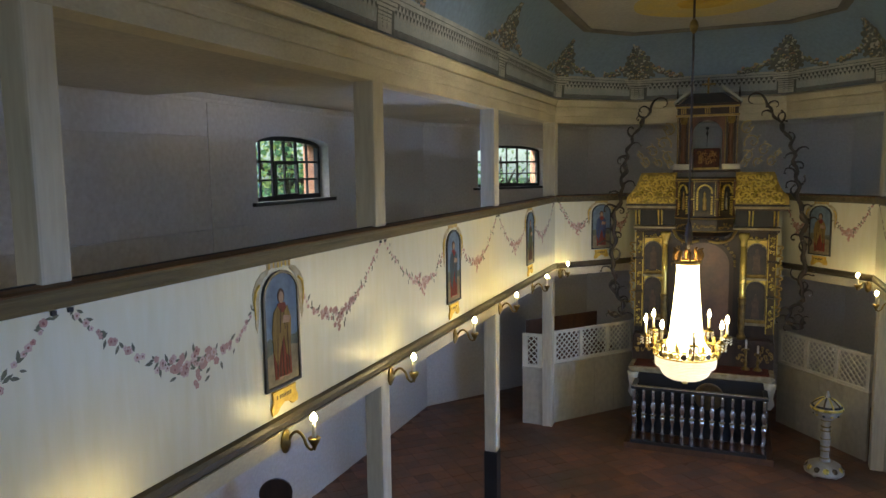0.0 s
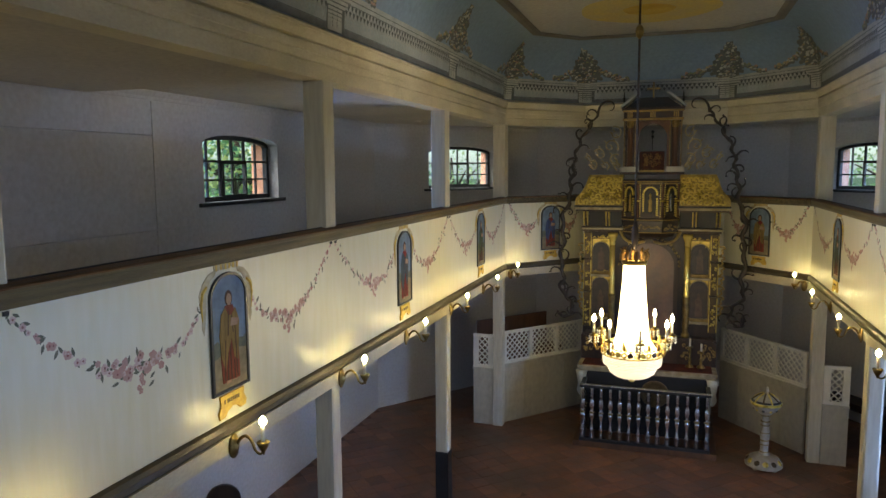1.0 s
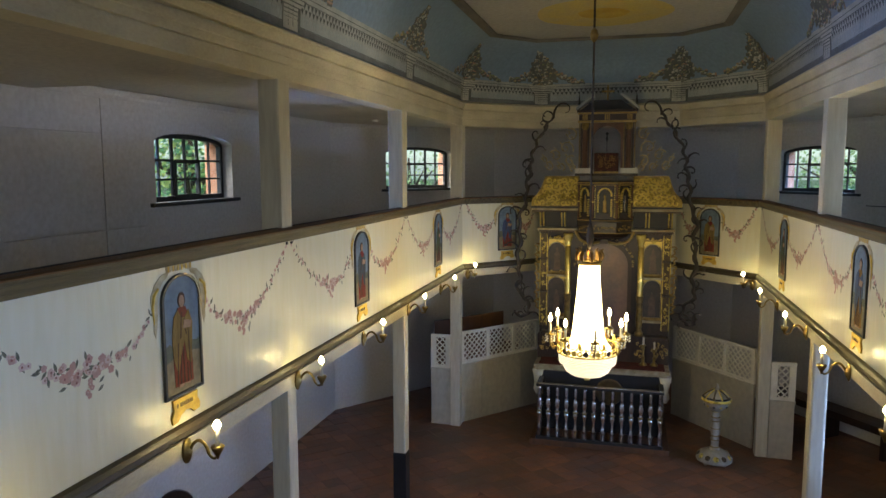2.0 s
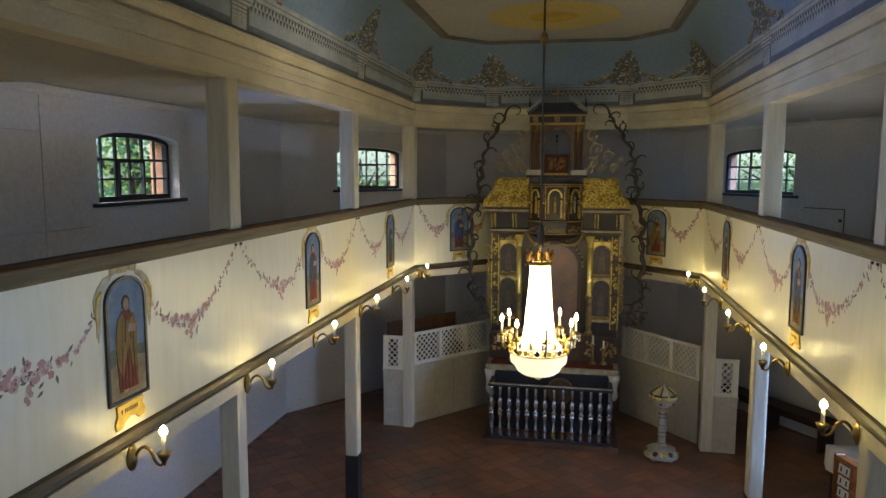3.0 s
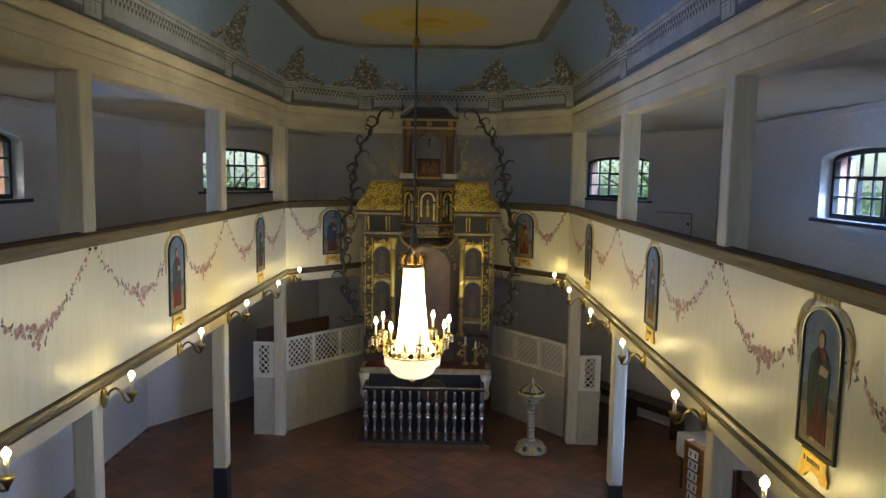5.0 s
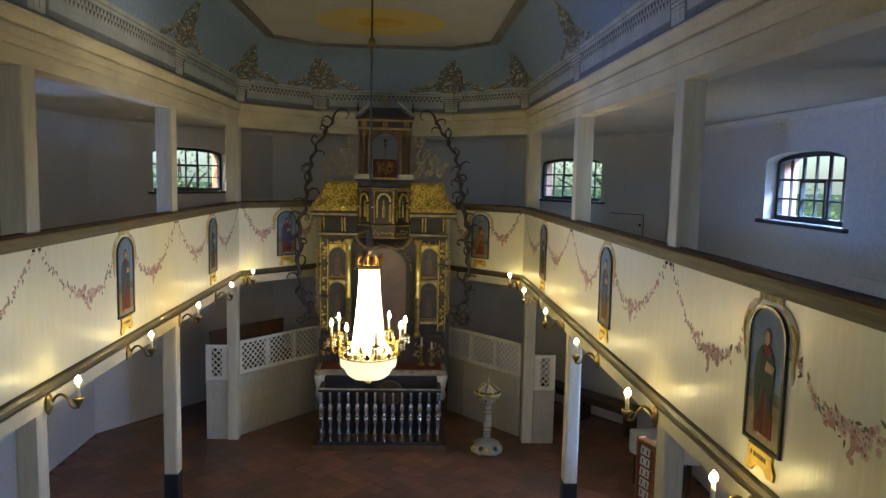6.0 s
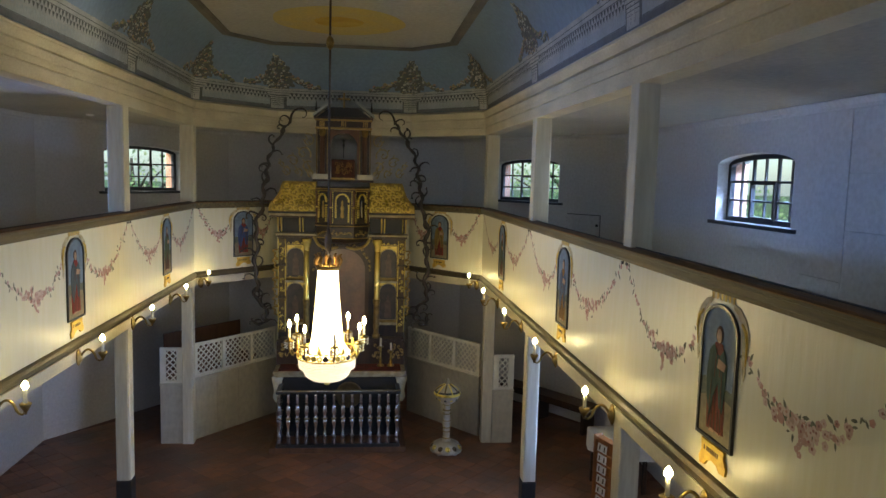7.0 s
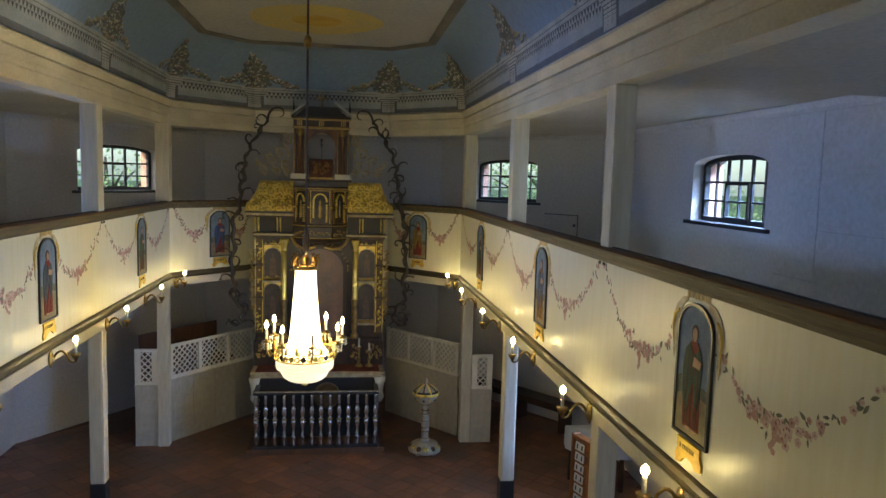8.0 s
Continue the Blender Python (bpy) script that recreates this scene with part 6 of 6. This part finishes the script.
# board of hymn numbers: x runs along its front from the far stile to the near one, y into the board
HYMN = along((3.02, 7.76), (3.18, 7.26))
hb = thing("hymn_board", HYMN, "orange-brown wooden hymn board with white number cards in rows", "hymn board")
HL, HT = 0.525, 1.20
part("stile", boxes((0, 0.035, 0, 0.10, 0, HT), bev=0.006), ORANGEWOOD, hb)
part("stile", boxes((HL - 0.06, HL, 0, 0.10, 0, HT), bev=0.006), ORANGEWOOD, hb)
part("back_panel", boxes((0.0355, HL - 0.0605, 0.04, 0.06, 0.10, HT - 0.02)), ORANGEWOOD, hb)
part("top_board", boxes((0.0355, HL - 0.0605, 0.0, 0.095, HT - 0.045, HT - 0.012), bev=0.004), ORANGEWOOD, hb)
part("foot_board", boxes((-0.05, HL + 0.05, -0.08, 0.2, 0, 0.04), bev=0.006), ORANGEWOOD, hb)
CARD = mat("white_number_card", (0.72, 0.71, 0.68), (0.60, 0.59, 0.56), rough=0.6, scale=9)
for k in range(8):
    z = HT - 0.20 - 0.125 * k
    part("ledge", boxes((0.0355, HL - 0.0605, 0.018, 0.0395, z, z + 0.016), bev=0.003), ORANGEWOOD, hb)
    n = 2
    for j in range(n):
        x = 0.045 + j * (HL - 0.10) * 0.2
        w = (HL - 0.10) * 0.19
        card = thing("number_card", HYMN @ pose(x, 0.024, z + 0.0165, -6), "white card with a dark numeral on the hymn board", "card", "hymn number cards")
        part("sheet", boxes((0, w, 0, 0.003, 0, 0.092)), CARD, card)
        part("numeral", boxes((w * 0.36, w * 0.64, -0.0014, -0.0004, 0.018, 0.074)), INK, card, "dark numeral bar")


def chair(x, y, turn, material, label):
    c = thing("chair", pose(x, y, 0, 0, 0, turn), label, "chair", "chairs under the gallery")
    part("seat", boxes((-0.2, 0.2, -0.2, 0.2, 0.43, 0.46), bev=0.01), material, c)
    back = prism([(0.17 * math.cos(math.pi * k / 14), 0.79 + 0.16 * math.sin(math.pi * k / 14)) for k in range(15)] + [(-0.13, 0.55), (0.13, 0.55)], 0.17, 0.2)
    part("backrest", back, material, c)
    for sx in (-0.17, 0.17):
        part("leg", boxes((sx - 0.018, sx + 0.018, -0.18, -0.145, 0, 0.429), bev=0.004), material, c)
        part("leg", boxes((sx - 0.018, sx + 0.018, 0.145, 0.18, 0, 0.429), bev=0.004), material, c)
        part("back_post", boxes((sx * 0.7 - 0.015, sx * 0.7 + 0.015, 0.165, 0.205, 0.461, 0.60), bev=0.003), material, c)


chair(-3.80, 5.70, 35, DARKWOOD, "dark wooden chair with a rounded back")


# ---------------------------------------------------------------- trees outside the windows
def tree(x, y, top, rx, rz, n, seed, material, label):
    r = random.Random(seed)
    t = thing("tree", pose(x, y, -0.3), label, "tree", "trees outside the church")
    zc = top - rz
    bm = tube([(0, 0, 0), (0.05, 0.03, zc * 0.5), (0.02, 0.08, zc), (0, 0, zc + rz * 0.6)], [0.2, 0.15, 0.1, 0.03], 10)
    for k in range(9):
        a = r.uniform(0, 6.3)
        z0 = zc * r.uniform(0.6, 1.0)
        tube([(0.02, 0.05, z0), (0.5 * rx * math.cos(a), 0.5 * rx * math.sin(a), z0 + 0.4 * rz), (0.85 * rx * math.cos(a), 0.85 * rx * math.sin(a), z0 + 0.55 * rz)], [0.07, 0.04, 0.012], 6, bm)
    part("trunk", bm, DARKWOOD, t, "dark bark")
    verts, faces = [], []
    clumps = [(r.gauss(0, 0.5), r.gauss(0, 0.5), r.gauss(0, 0.5)) for _ in range(46)]
    for k in range(n):
        c = clumps[r.randrange(46)]
        p = Vector(((c[0] + r.gauss(0, 0.17)) * rx, (c[1] + r.gauss(0, 0.17)) * rx, zc + (c[2] + r.gauss(0, 0.17)) * rz))
        d = Vector((r.gauss(0, 1), r.gauss(0, 1), r.gauss(0, 0.7))).normalized()
        e = d.orthogonal().normalized()
        l, w = r.uniform(0.08, 0.15), r.uniform(0.035, 0.06)
        m = len(verts)
        verts += [p, p + d * l * 0.5 + e * w, p + d * l, p + d * l * 0.5 - e * w]
        faces.append((m, m + 1, m + 2, m + 3))
    me = bpy.data.meshes.new("crown")
    me.from_pydata(verts, [], faces)
    me.materials.append(material)
    o = new("crown", me)
    o.parent = t


def leafy(name, a, b, c):
    """Leaves of mixed greens that let some light through."""
    m = bpy.data.materials.new(name)
    m.use_nodes = True
    n, l = m.node_tree.nodes, m.node_tree.links
    g, ramp, tr, mx = n.new("ShaderNodeNewGeometry"), n.new("ShaderNodeValToRGB"), n.new("ShaderNodeBsdfTranslucent"), n.new("ShaderNodeMixShader")
    ramp.color_ramp.elements[0].color, ramp.color_ramp.elements[1].color = (*a, 1), (*c, 1)
    ramp.color_ramp.elements.new(0.55).color = (*b, 1)
    l.new(g.outputs["Random Per Island"], ramp.inputs[0])
    bs = n["Principled BSDF"]
    bs.inputs["Roughness"].default_value = 0.55
    l.new(ramp.outputs[0], bs.inputs["Base Color"])
    l.new(ramp.outputs[0], tr.inputs[0])
    mx.inputs[0].default_value = 0.45
    l.new(bs.outputs[0], mx.inputs[1])
    l.new(tr.outputs[0], mx.inputs[2])
    l.new(mx.outputs[0], n["Material Output"].inputs[0])
    return m


GREENS = leafy("green_leaves", (0.08, 0.22, 0.13), (0.26, 0.44, 0.16), (0.72, 0.68, 0.22))
PALEGREENS = leafy("sunlit_leaves", (0.10, 0.20, 0.08), (0.26, 0.42, 0.15), (0.55, 0.62, 0.32))
tree(-8.2, 12.6, 7.2, 2.6, 3.0, 6500, 3, GREENS, "green and yellow leafy tree beside the church")
tree(-5.9, 20.0, 5.6, 2.2, 2.2, 1700, 4, PALEGREENS, "pale green leafy tree behind the church")
tree(6.4, 19.0, 7.0, 2.4, 3.0, 4500, 5, PALEGREENS, "sunlit green leafy tree behind the church")
tree(11.6, 18.5, 3.9, 1.6, 1.2, 700, 6, PALEGREENS, "pale leafy tree beside the church")

# ---------------------------------------------------------------- clay floor tiles, laid diagonally
TS = 0.235
u, v = Vector((1, 1)).normalized() * TS, Vector((-1, 1)).normalized() * TS
rt = random.Random(8)


def tile_mesh(name):
    h = TS / 2 - 0.002
    bm = boxes((-h, h, -h, h, -0.02, 0.0))
    for vv in bm.verts:
        if vv.co.z > -0.01:
            vv.co.x *= 0.985
            vv.co.y *= 0.985
    me = bpy.data.meshes.new(name)
    bm.to_mesh(me)
    bm.free()
    me.materials.append(TILE)
    return me


tile_me = tile_mesh("tile")
rest_v, rest_f, count = [], [], 0
base = [(vv.co.x, vv.co.y, vv.co.z) for vv in tile_me.vertices]
polys = [tuple(p.vertices) for p in tile_me.polygons]
turn = Matrix.Rotation(radians(45), 3, "Z")
cells = []
for i in range(-60, 60):
    for j in range(-60, 60):
        c = Vector((0, 8.0)) + u * i + v * j
        if abs(c.x) < 4.35 and -2.9 < c.y < 13.9 and abs(c.x) + (c.y - 11.0) * 0.72 < 4.35:
            cells.append(c)
for c in cells:
    lift = -0.001 + rt.uniform(-0.002, 0.0015)
    tilt = (rt.gauss(0, 0.25), rt.gauss(0, 0.25), rt.gauss(0, 0.4))
    m = pose(c.x, c.y, lift, tilt[0], tilt[1], 45 + tilt[2])
    if abs(c.x) < 1.9 and 6.3 < c.y < 10.25 and count < 300:
        count += 1
        o = new("tile", tile_me)
        o.parent, o.matrix_basis = floor, m
    else:
        k = len(rest_v)
        rest_v += [m @ Vector(b) for b in base]
        rest_f += [tuple(k + q for q in p) for p in polys]
me = bpy.data.meshes.new("tile_field")
me.from_pydata(rest_v, [], rest_f)
me.materials.append(TILE)
o = new("tile_field", me)
o.parent = floor
o["kind"] = "stuff"
